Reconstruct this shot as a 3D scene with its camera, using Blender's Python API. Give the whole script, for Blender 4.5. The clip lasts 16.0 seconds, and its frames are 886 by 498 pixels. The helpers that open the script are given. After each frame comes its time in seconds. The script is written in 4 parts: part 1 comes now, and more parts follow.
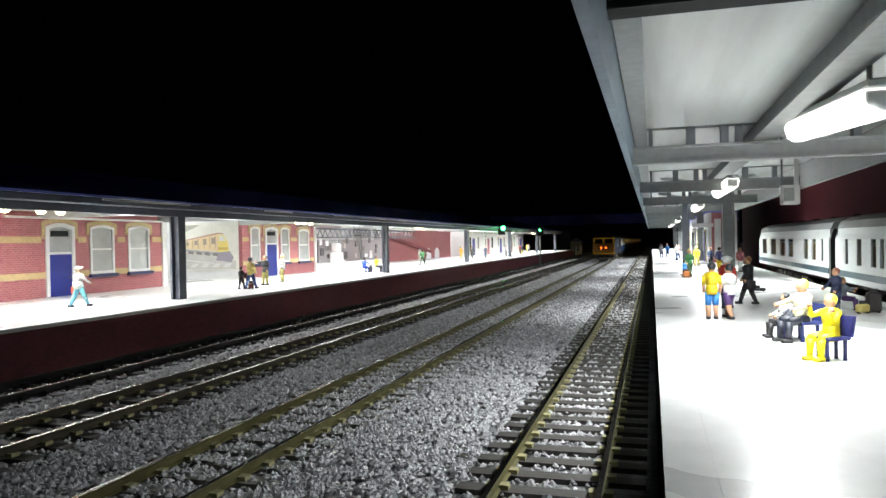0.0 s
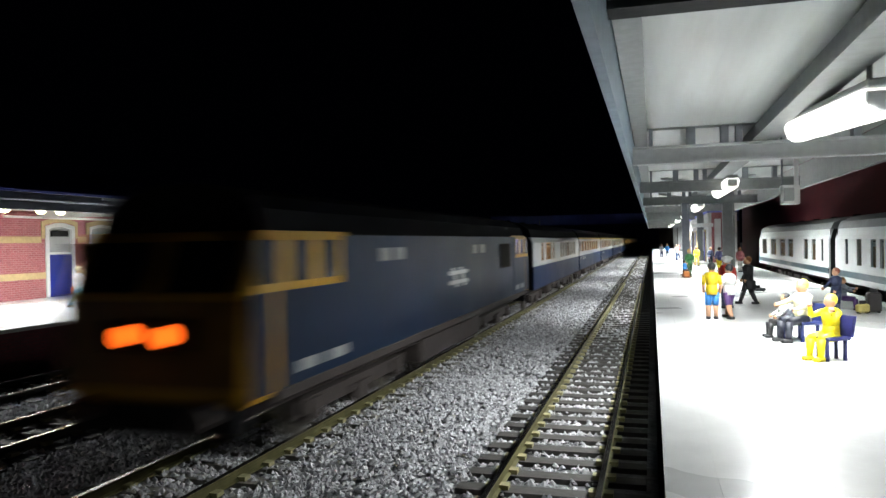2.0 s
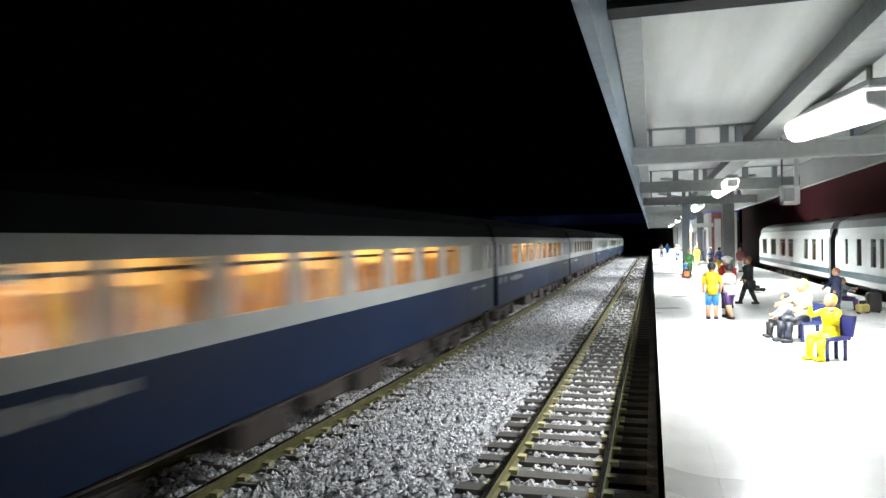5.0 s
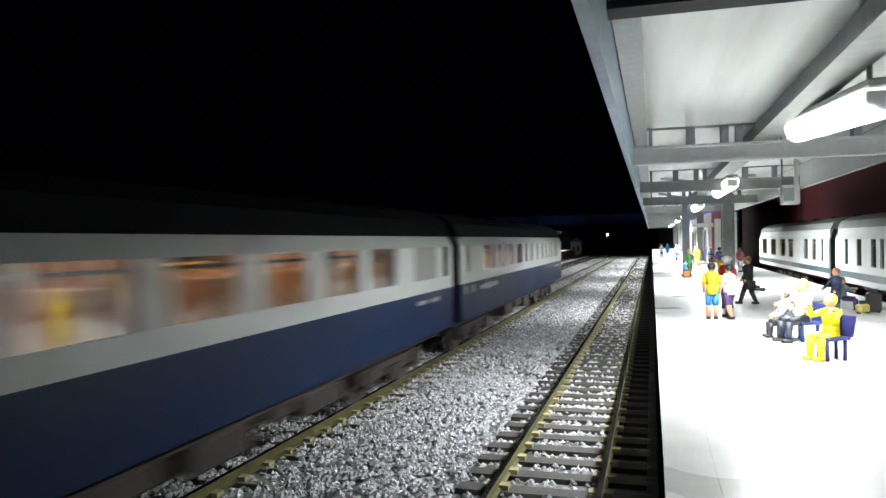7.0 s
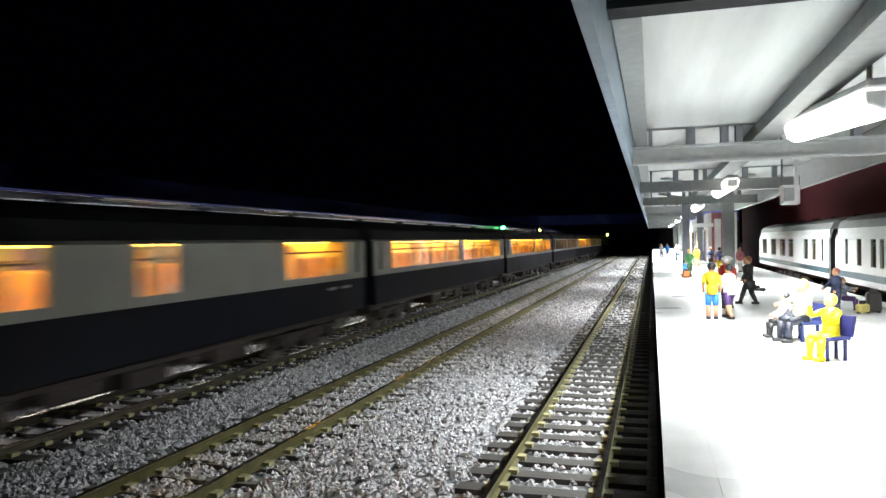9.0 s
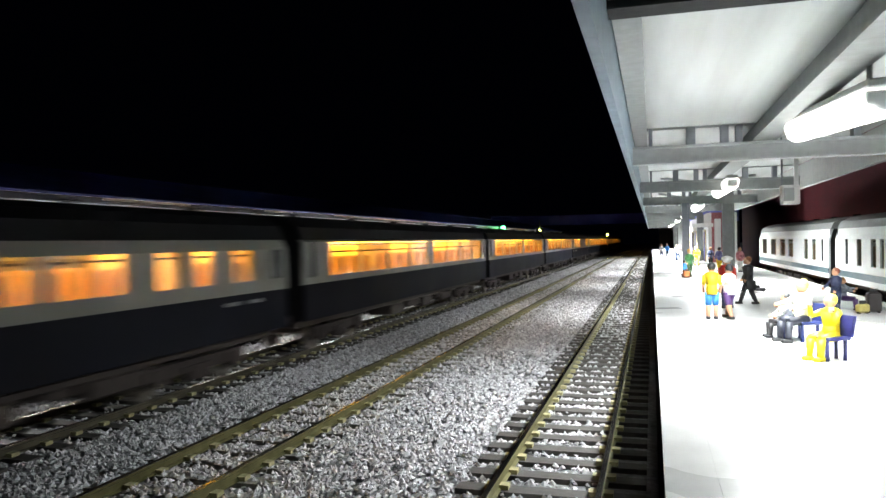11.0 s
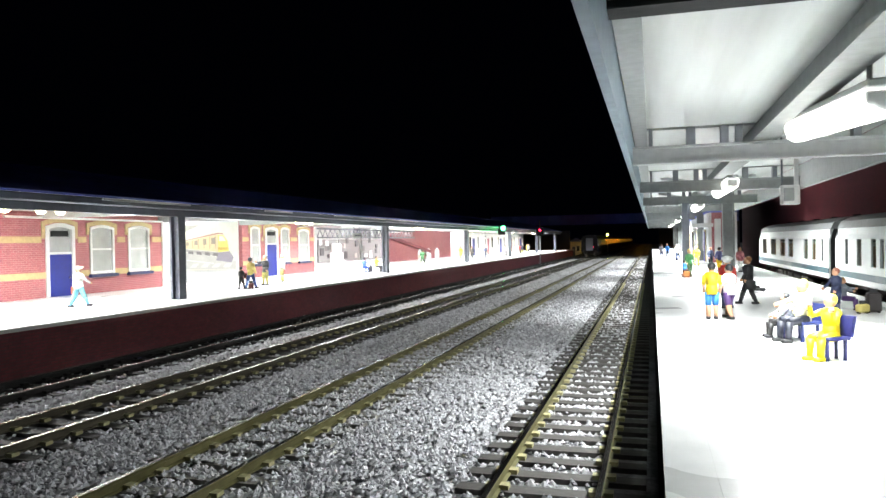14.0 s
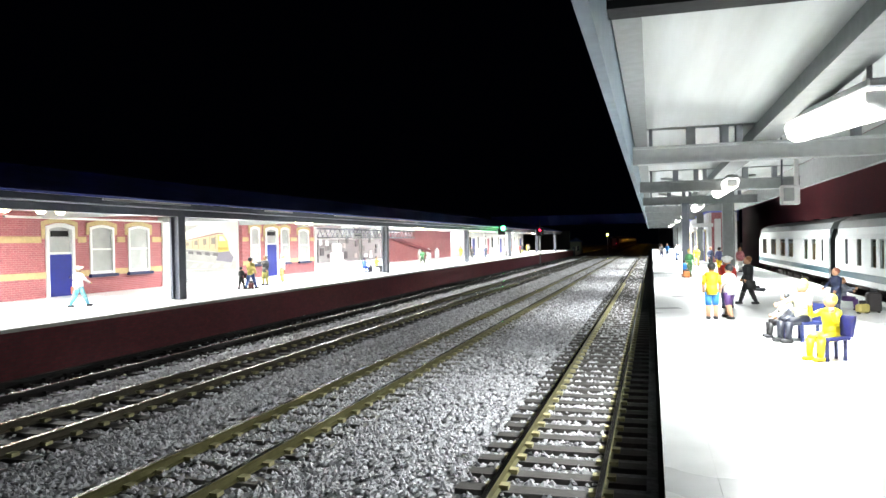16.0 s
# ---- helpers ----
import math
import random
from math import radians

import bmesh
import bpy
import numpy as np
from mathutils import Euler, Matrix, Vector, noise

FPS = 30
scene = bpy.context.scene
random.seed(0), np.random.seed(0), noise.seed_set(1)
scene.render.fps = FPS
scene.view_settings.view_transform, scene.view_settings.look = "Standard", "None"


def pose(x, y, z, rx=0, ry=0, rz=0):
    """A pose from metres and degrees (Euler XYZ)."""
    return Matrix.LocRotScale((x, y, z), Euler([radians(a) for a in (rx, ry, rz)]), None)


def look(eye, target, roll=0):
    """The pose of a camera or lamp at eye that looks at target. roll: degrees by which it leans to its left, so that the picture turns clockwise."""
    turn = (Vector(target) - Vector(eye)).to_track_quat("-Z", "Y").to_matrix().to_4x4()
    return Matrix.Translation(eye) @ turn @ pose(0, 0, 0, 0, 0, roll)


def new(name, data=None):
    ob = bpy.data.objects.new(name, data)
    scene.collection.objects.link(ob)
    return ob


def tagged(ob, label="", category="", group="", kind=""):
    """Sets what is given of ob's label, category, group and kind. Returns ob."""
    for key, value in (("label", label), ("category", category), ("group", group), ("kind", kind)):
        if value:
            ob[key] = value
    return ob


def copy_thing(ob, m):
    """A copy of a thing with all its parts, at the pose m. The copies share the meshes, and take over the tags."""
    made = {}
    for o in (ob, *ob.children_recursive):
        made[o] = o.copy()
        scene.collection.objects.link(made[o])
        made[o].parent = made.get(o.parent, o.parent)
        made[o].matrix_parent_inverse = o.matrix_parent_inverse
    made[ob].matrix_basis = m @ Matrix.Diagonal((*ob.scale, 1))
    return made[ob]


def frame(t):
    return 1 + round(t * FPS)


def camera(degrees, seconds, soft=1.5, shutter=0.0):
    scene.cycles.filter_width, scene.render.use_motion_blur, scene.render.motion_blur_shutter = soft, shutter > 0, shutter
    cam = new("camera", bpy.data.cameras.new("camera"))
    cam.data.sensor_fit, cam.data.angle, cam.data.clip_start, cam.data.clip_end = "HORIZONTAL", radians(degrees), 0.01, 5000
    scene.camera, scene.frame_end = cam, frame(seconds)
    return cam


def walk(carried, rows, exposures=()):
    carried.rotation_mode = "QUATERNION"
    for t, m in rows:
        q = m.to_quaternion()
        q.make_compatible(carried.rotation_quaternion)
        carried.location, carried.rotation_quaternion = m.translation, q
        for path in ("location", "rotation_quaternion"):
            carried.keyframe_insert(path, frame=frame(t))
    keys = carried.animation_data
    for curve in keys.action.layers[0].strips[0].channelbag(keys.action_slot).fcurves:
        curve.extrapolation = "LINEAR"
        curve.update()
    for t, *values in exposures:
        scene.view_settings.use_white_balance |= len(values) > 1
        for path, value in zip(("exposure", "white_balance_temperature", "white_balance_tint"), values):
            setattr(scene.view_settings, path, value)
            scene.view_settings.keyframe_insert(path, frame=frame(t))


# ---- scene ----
# A night scene on a model railway at 1:76. All lengths below are in millimetres; U turns them into metres.
U = 0.001
EYE = (0.0, 0.0, 38.0)
AHEAD = (-0.27720542, 0.96076678, -0.00918415)


def mm(*v):
    return Vector(v) * U


cam = camera(62.98, 16.0, soft=1.5, shutter=0.4)
stand = look(mm(*EYE), mm(*EYE) + Vector(AHEAD), -1.05)
walk(cam, [(0.0, stand), (16.0, stand)], exposures=[(0.0, -0.5), (2.0, -0.45), (2.8, -0.15), (4.0, -0.1), (6.5, -0.02), (9.0, 0.1), (12.0, 0.25), (16.0, 0.25)])

# ---- world and lamps ----
world = bpy.data.worlds.new("dark_room")
world.use_nodes = True
world.node_tree.nodes["Background"].inputs[0].default_value = (0.02, 0.03, 0.09, 1)
world.node_tree.nodes["Background"].inputs[1].default_value = 0.006
scene.world = world


def strip_lamp(name, x, y, z, sx, sy, watts, color, spread=180):
    la = bpy.data.lights.new(name, "AREA")
    la.shape, la.size, la.size_y = "RECTANGLE", sx * U, sy * U
    la.energy, la.color, la.spread = watts, color, radians(spread)
    ob = new(name, la)
    ob.matrix_world = pose(x * U, y * U, z * U)
    return ob


COOL = (0.96, 1.0, 1.0)
LAMPS_R = [163, 395, 620, 850, 1080, 1310, 1540]      # strip lights under the island canopy
LAMPS_L = [62, 235, 420, 566, 700, 841, 980, 1116, 1260, 1391, 1530, 1666]
# unseen area lamps, moved left of the strip fittings to light the track
for y in LAMPS_R:
    strip_lamp("canopy_lamp", 29.5, y, 59.6, 8, 76, 0.22 if y < 200 else 0.28 if y < 800 else 0.45, COOL, 158)
for y in LAMPS_L:
    strip_lamp("canopy_lamp", -238, y, 55.0, 10, 120, 0.1 if y < 100 else 0.24, (0.97, 0.99, 0.99), 158)
# unseen lamps added to brighten the open concourse
for y in (440, 690, 900, 1110, 1320, 1540):
    strip_lamp("hall_fill", -345, y, 66, 30, 120, 0.06 if y < 500 else 0.3, COOL)


# ---- materials ----
def mat(name, color, rough=0.6, metal=0.0, vary=0.25, grain=600.0, bump=0.15, glow=None, power=0.0, spec=0.5, random_tint=0.0, stretch=None):
    """Painted or plain surface with variation at two scales; grain is in cycles per metre."""
    m = bpy.data.materials.new(name)
    m.use_nodes = True
    nt = m.node_tree
    N, L = nt.nodes, nt.links
    b = N["Principled BSDF"]
    b.inputs["Metallic"].default_value = metal
    b.inputs["Specular IOR Level"].default_value = spec
    tc = N.new("ShaderNodeTexCoord")
    fine = N.new("ShaderNodeTexNoise")
    fine.inputs["Scale"].default_value, fine.inputs["Detail"].default_value = grain, 4
    wide = N.new("ShaderNodeTexNoise")
    wide.inputs["Scale"].default_value, wide.inputs["Detail"].default_value = grain / 9, 3
    source = tc.outputs["Object"]
    if stretch:
        mp = N.new("ShaderNodeMapping")
        mp.inputs["Scale"].default_value = stretch
        L.new(source, mp.inputs["Vector"])
        source = mp.outputs["Vector"]
    for n in (fine, wide):
        L.new(source, n.inputs["Vector"])
    mix = N.new("ShaderNodeMath")
    mix.operation = "ADD"
    L.new(fine.outputs["Fac"], mix.inputs[0])
    L.new(wide.outputs["Fac"], mix.inputs[1])
    ramp = N.new("ShaderNodeMapRange")
    ramp.inputs["From Min"].default_value, ramp.inputs["From Max"].default_value = 0.6, 1.4
    ramp.inputs["To Min"].default_value, ramp.inputs["To Max"].default_value = 1 - vary, 1 + vary
    L.new(mix.outputs[0], ramp.inputs["Value"])
    value = ramp.outputs["Result"]
    if random_tint:
        info = N.new("ShaderNodeNewGeometry")
        r2 = N.new("ShaderNodeMapRange")
        r2.inputs["To Min"].default_value, r2.inputs["To Max"].default_value = 1 - random_tint, 1 + random_tint
        L.new(info.outputs["Random Per Island"], r2.inputs["Value"])
        mul = N.new("ShaderNodeMath")
        mul.operation = "MULTIPLY"
        L.new(value, mul.inputs[0])
        L.new(r2.outputs["Result"], mul.inputs[1])
        value = mul.outputs[0]
    scale = N.new("ShaderNodeVectorMath")
    scale.operation = "SCALE"
    scale.inputs[0].default_value = color
    L.new(value, scale.inputs["Scale"])
    L.new(scale.outputs["Vector"], b.inputs["Base Color"])
    rr = N.new("ShaderNodeMapRange")
    rr.inputs["To Min"].default_value, rr.inputs["To Max"].default_value = max(0.03, rough - 0.12), min(1.0, rough + 0.12)
    L.new(wide.outputs["Fac"], rr.inputs["Value"])
    L.new(rr.outputs["Result"], b.inputs["Roughness"])
    if bump:
        bp = N.new("ShaderNodeBump")
        bp.inputs["Strength"].default_value, bp.inputs["Distance"].default_value = bump, 0.0004
        L.new(fine.outputs["Fac"], bp.inputs["Height"])
        L.new(bp.outputs["Normal"], b.inputs["Normal"])
    if glow:
        b.inputs["Emission Color"].default_value = (*glow, 1)
        b.inputs["Emission Strength"].default_value = power
    return m


def brick_mat(name, c1, c2, mortar, long=3.0, high=1.05, axis="yz"):
    """Moulded brick relief on card, laid along y (or x) and up z."""
    m = mat(name, c1, 0.8, vary=0.2, grain=500)
    nt = m.node_tree
    N, L = nt.nodes, nt.links
    b = N["Principled BSDF"]
    tc = N["Texture Coordinate"]
    sep = N.new("ShaderNodeSeparateXYZ")
    com = N.new("ShaderNodeCombineXYZ")
    L.new(tc.outputs["Object"], sep.inputs[0])
    L.new(sep.outputs["Y" if axis == "yz" else "X"], com.inputs["X"])
    L.new(sep.outputs["Z"], com.inputs["Y"])
    br = N.new("ShaderNodeTexBrick")
    br.inputs["Scale"].default_value = 1.0
    br.inputs["Brick Width"].default_value, br.inputs["Row Height"].default_value = long * U, high * U
    br.inputs["Mortar Size"].default_value = 0.12 * U
    br.inputs["Color1"].default_value, br.inputs["Color2"].default_value = (*c1, 1), (*c2, 1)
    br.inputs["Mortar"].default_value = (*mortar, 1)
    L.new(com.outputs[0], br.inputs["Vector"])
    mul = N.new("ShaderNodeVectorMath")
    mul.operation = "SCALE"
    L.new(br.outputs["Color"], mul.inputs[0])
    L.new(N["Map Range"].outputs["Result"], mul.inputs["Scale"])
    L.new(mul.outputs["Vector"], b.inputs["Base Color"])
    bp = N["Bump"]
    inv = N.new("ShaderNodeMath")
    inv.operation = "SUBTRACT"
    inv.inputs[0].default_value = 1.0
    L.new(br.outputs["Fac"], inv.inputs[1])
    L.new(inv.outputs[0], bp.inputs["Height"])
    bp.inputs["Strength"].default_value, bp.inputs["Distance"].default_value = 0.6, 0.0003
    return m


def glow_mat(name, color, power):
    m = bpy.data.materials.new(name)
    m.use_nodes = True
    b = m.node_tree.nodes["Principled BSDF"]
    b.inputs["Base Color"].default_value = (*[min(1, c) * 0.8 for c in color], 1)
    b.inputs["Emission Color"].default_value = (*color, 1)
    b.inputs["Emission Strength"].default_value = power
    return m


def glass_mat(name, tint=(0.85, 0.9, 0.9), alpha=0.1):
    m = bpy.data.materials.new(name)
    m.use_nodes = True
    nt = m.node_tree
    N, L = nt.nodes, nt.links
    clear = N.new("ShaderNodeBsdfTransparent")
    clear.inputs[0].default_value = (*tint, 1)
    gl = N.new("ShaderNodeBsdfGlossy")
    gl.inputs["Roughness"].default_value = 0.08
    mixer = N.new("ShaderNodeMixShader")
    mixer.inputs[0].default_value = alpha
    L.new(clear.outputs[0], mixer.inputs[1])
    L.new(gl.outputs[0], mixer.inputs[2])
    L.new(mixer.outputs[0], N["Material Output"].inputs["Surface"])
    return m


M = dict(
    board=mat("baseboard", (0.05, 0.048, 0.045), 0.9, grain=300),
    # bed darker than the stones, which paints shade into the gaps between them
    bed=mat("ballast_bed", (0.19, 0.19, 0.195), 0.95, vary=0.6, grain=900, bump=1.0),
    stone=mat("ballast_stone", (0.59, 0.59, 0.61), 0.95, vary=0.2, grain=1500, random_tint=0.38, spec=0.2),
    sleeper=mat("sleeper_plastic", (0.078, 0.073, 0.068), 0.7, vary=0.35, grain=900),
    chair=mat("rail_chair", (0.38, 0.355, 0.19), 0.6, vary=0.3),
    rail=mat("rail_side", (0.13, 0.12, 0.05), 0.5, 0.3, vary=0.35, grain=500),
    railtop=mat("rail_head", (0.62, 0.6, 0.55), 0.22, 1.0, vary=0.2, grain=400, bump=0.05),
    plat=mat("platform_paving", (0.66, 0.67, 0.66), 0.3, vary=0.1, grain=250, bump=0.1),
    coping=mat("platform_coping", (0.8, 0.8, 0.78), 0.5, vary=0.08, grain=300),
    faceL=brick_mat("platform_brick", (0.29, 0.065, 0.08), (0.22, 0.055, 0.07), (0.16, 0.08, 0.085)),
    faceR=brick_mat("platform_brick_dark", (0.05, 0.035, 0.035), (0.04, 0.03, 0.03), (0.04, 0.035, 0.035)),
    brick=brick_mat("red_brick", (0.36, 0.10, 0.11), (0.29, 0.075, 0.085), (0.42, 0.22, 0.22)),
    brickx=brick_mat("red_brick_return", (0.36, 0.10, 0.11), (0.29, 0.075, 0.085), (0.42, 0.22, 0.22), axis="xz"),
    darkbrick=brick_mat("dark_red_brick", (0.23, 0.036, 0.05), (0.18, 0.03, 0.042), (0.11, 0.036, 0.036)),
    buff=mat("buff_stone", (0.50, 0.38, 0.19), 0.8, vary=0.2, grain=500),
    white=mat("white_paint", (0.8, 0.8, 0.79), 0.5, vary=0.06, grain=300, bump=0.05),
    cream=mat("cream_card", (0.78, 0.76, 0.68), 0.7, vary=0.1, grain=200),
    navy=mat("navy_sill_paint", (0.01, 0.015, 0.07), 0.5),
    railbrown=mat("rail_side_brown", (0.085, 0.075, 0.05), 0.55, 0.2, vary=0.35, grain=500),
    # near-black fourth track: the shade beside the platform is put into these colours
    railshade=mat("rail_side_shaded", (0.025, 0.022, 0.022), 0.6, 0.1, vary=0.35, grain=500),
    shadesleeper=mat("sleeper_shaded", (0.03, 0.028, 0.028), 0.75, vary=0.35, grain=900),
    dustsleeper=mat("sleeper_dusty", (0.26, 0.25, 0.22), 0.8, vary=0.35, grain=900),
    # darker yellow that puts the unlit look of the nose into its colour
    nose=mat("shaded_nose_yellow", (0.17, 0.08, 0.005), 0.6, vary=0.35, grain=200),
    teal=mat("teal_band_paint", (0.01, 0.045, 0.06), 0.4, vary=0.1),
    cabteal=mat("cab_teal_paint", (0.008, 0.05, 0.07), 0.45, vary=0.15),
    blue=mat("blue_door_paint", (0.006, 0.014, 0.2), 0.45, vary=0.12, grain=400),
    pane=mat("window_sheet", (0.42, 0.43, 0.42), 0.25, vary=0.3, grain=120, bump=0.02),
    frost=mat("frosted_glazing", (0.2, 0.2, 0.19), 0.3, vary=0.3, grain=120, bump=0.02),
    slate=mat("roof_sheet", (0.14, 0.17, 0.6), 0.7, vary=0.3, grain=300),
    post=mat("grey_post_paint", (0.13, 0.14, 0.17), 0.45, vary=0.2, grain=500),
    # darker grey that carries the shadowed face of the spine beam
    spine=mat("shaded_beam_grey", (0.2, 0.21, 0.21), 0.6, vary=0.2, grain=400),
    beam=mat("grey_beam_paint", (0.36, 0.37, 0.37), 0.55, vary=0.15, grain=400),
    beamdark=mat("dark_beam_paint", (0.17, 0.18, 0.2), 0.6, vary=0.2, grain=400),
    # noise stretched along y paints in soft reflections as well as stains
    soffit=mat("canopy_sheet", (0.39, 0.41, 0.405), 0.3, vary=0.6, grain=110, bump=0.02, stretch=(1, 0.07, 1)),
    fascia=mat("fascia_paint", (0.21, 0.27, 0.33), 0.5, vary=0.2, grain=300),
    black=mat("black_plastic", (0.012, 0.012, 0.013), 0.75, spec=0.2),
    under=mat("underframe_plastic", (0.048, 0.038, 0.035), 0.8, vary=0.4, grain=500),
    wheel=mat("wheel_metal", (0.25, 0.23, 0.2), 0.4, 0.8),
    railblue=mat("rail_blue_paint", (0.005, 0.02, 0.068), 0.45, vary=0.1, grain=300, bump=0.03, spec=0.22),
    railgrey=mat("rail_grey_paint", (0.60, 0.63, 0.62), 0.38, vary=0.08, grain=300, bump=0.03),
    # second train's grey and blue, darker than the first train's
    dullgrey=mat("dull_grey_paint", (0.34, 0.35, 0.31), 0.45, vary=0.1, grain=300, bump=0.03),
    dullblue=mat("dull_blue_paint", (0.008, 0.009, 0.016), 0.65, vary=0.12, grain=300, bump=0.03, spec=0.15),
    locoblue=mat("loco_blue_paint", (0.006, 0.019, 0.048), 0.4, vary=0.12, grain=300, bump=0.03, spec=0.2),
    yellow=mat("warning_yellow_paint", (0.55, 0.29, 0.01), 0.4, vary=0.12, grain=300, bump=0.03),
    stripe=mat("first_class_yellow", (0.55, 0.40, 0.005), 0.4, vary=0.08),
    roof=mat("coach_roof_paint", (0.006, 0.006, 0.007), 0.95, vary=0.2, spec=0.08),
    lettering=mat("white_lettering", (0.8, 0.8, 0.8), 0.5, vary=0.05),
    glass=glass_mat("coach_glass"),
    darkglass=mat("dark_glazing", (0.012, 0.013, 0.015), 0.2, vary=0.1, spec=0.2),
    seat=mat("seat_moulding", (0.46, 0.27, 0.12), 0.6, vary=0.3, grain=200),
    inner=mat("inner_lining", (0.68, 0.52, 0.30), 0.7, vary=0.2, grain=150),
    innercream=mat("cream_inner_lining", (0.66, 0.6, 0.5), 0.7, vary=0.2, grain=150),
    innerbrown=mat("brown_inner_lining", (0.24, 0.12, 0.075), 0.7, vary=0.25, grain=150),
    innerpale=mat("pale_inner_lining", (0.6, 0.55, 0.5), 0.7, vary=0.2, grain=150),
    opal=mat("opal_sheet", (0.85, 0.85, 0.83), 0.5, vary=0.05),
    lit=glow_mat("lit_ceiling_warm", (1.0, 0.62, 0.24), 12.0),
    litamber=glow_mat("lit_ceiling_amber", (1.0, 0.46, 0.05), 15.0),
    litpale=glow_mat("lit_ceiling_pale", (1.0, 0.62, 0.32), 2.0),
    litwarm=glow_mat("lit_ceiling_yellow", (1.0, 0.64, 0.26), 9.0),
    litbuff=glow_mat("lit_ceiling_buffet", (1.0, 0.6, 0.3), 3.2),
    litdim=glow_mat("lit_ceiling_dim", (1.0, 0.6, 0.3), 0.7),
    tube=glow_mat("strip_tube", (1.0, 0.99, 0.93), 3.6),
    bulb=glow_mat("warm_bulb", (1.0, 0.85, 0.45), 10.0),
    head=glow_mat("headcode_lamp", (1.0, 0.13, 0.01), 5.0),
    red=glow_mat("red_lamp", (1.0, 0.012, 0.04), 9.0),
    green=glow_mat("green_lamp", (0.05, 1.0, 0.15), 25.0),
    amber=glow_mat("yellow_lamp", (0.9, 1.0, 0.12), 18.0),
)


# ---- mesh helpers ----
def box(bm, x0, x1, y0, y1, z0, z1, mi=0, bevel=0.0):
    vs = [bm.verts.new(p) for p in ((x0, y0, z0), (x1, y0, z0), (x1, y1, z0), (x0, y1, z0), (x0, y0, z1), (x1, y0, z1), (x1, y1, z1), (x0, y1, z1))]
    fs = [bm.faces.new([vs[i] for i in f]) for f in ((0, 3, 2, 1), (4, 5, 6, 7), (0, 1, 5, 4), (1, 2, 6, 5), (2, 3, 7, 6), (3, 0, 4, 7))]
    for f in fs:
        f.material_index = mi
    if bevel:
        es = list({e for f in fs for e in f.edges})
        bmesh.ops.bevel(bm, geom=es, offset=bevel, segments=1, affect="EDGES", material=mi)
    return bm


def slab(x0, x1, y0, y1, z0, z1, bevel=0.0):
    return box(bmesh.new(), x0, x1, y0, y1, z0, z1, 0, bevel)


def prism(bm, pts, a0, a1, axis="y", mi=0):
    """Extrude a closed outline. axis y: pts are (x, z); axis x: (y, z); axis z: (x, y)."""
    def at(p, a):
        return (p[0], a, p[1]) if axis == "y" else (a, p[0], p[1]) if axis == "x" else (p[0], p[1], a)
    lo, hi = [bm.verts.new(at(p, a0)) for p in pts], [bm.verts.new(at(p, a1)) for p in pts]
    n = len(pts)
    fs = [bm.faces.new(lo), bm.faces.new(hi[::-1])]
    fs += [bm.faces.new((lo[i], hi[i], hi[(i + 1) % n], lo[(i + 1) % n])) for i in range(n)]
    for f in fs:
        f.material_index = mi
    return bm


def rod(bm, p, q, r, seg=8, r2=None, mi=0):
    p, q = Vector(p), Vector(q)
    d = q - p
    m = Matrix.Translation((p + q) / 2) @ d.to_track_quat("Z", "Y").to_matrix().to_4x4()
    res = bmesh.ops.create_cone(bm, cap_ends=True, segments=seg, radius1=r, radius2=r if r2 is None else r2, depth=d.length, matrix=m)
    for f in {f for v in res["verts"] for f in v.link_faces}:
        f.material_index = mi
    return bm


def ball(bm, c, r, mi=0, sx=1, sy=1, sz=1, seg=8):
    res = bmesh.ops.create_uvsphere(bm, u_segments=seg, v_segments=max(5, seg - 2), radius=r, matrix=Matrix.Translation(c) @ Matrix.Diagonal((sx, sy, sz, 1)))
    for f in {f for v in res["verts"] for f in v.link_faces}:
        f.material_index = mi
    return bm


def to_mesh(name, bm, mats, smooth=False):
    bmesh.ops.recalc_face_normals(bm, faces=bm.faces[:])
    for v in bm.verts:
        v.co *= U
    me = bpy.data.meshes.new(name)
    bm.to_mesh(me)
    bm.free()
    for m in (mats if isinstance(mats, (list, tuple)) else [mats]):
        me.materials.append(m)
    if smooth:
        for p in me.polygons:
            p.use_smooth = True
    return me


def part(name, bm, mats, parent=None, label="", smooth=False):
    ob = new(name, bm if isinstance(bm, bpy.types.Mesh) else to_mesh(name, bm, mats, smooth))
    if parent:
        ob.parent = parent
    return tagged(ob, label)


def thing(name, x, y, z, label, category, group="", rz=0):
    ob = new(name)
    ob.empty_display_size = 0.005
    ob.matrix_world = pose(x * U, y * U, z * U, 0, 0, rz)
    return tagged(ob, label, category, group)


def structure(name, bm, mats, label=""):
    return tagged(part(name, bm, mats), label, kind="structure")


PL = 13.7            # platform level above the rail tops
NEAR, FAR = -150, 1850

# ---- ground, ballast and tracks ----
structure("ground", slab(-1300, 1100, -4300, 6300, -14, -9), M["board"], "dark plain baseboard under the model railway")
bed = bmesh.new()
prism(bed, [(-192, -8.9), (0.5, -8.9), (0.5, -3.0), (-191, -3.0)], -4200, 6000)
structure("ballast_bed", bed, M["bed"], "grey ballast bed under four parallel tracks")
PITCH = 8.15
TRACKS = (-16.4, -77.2, -129.5, -172.0)


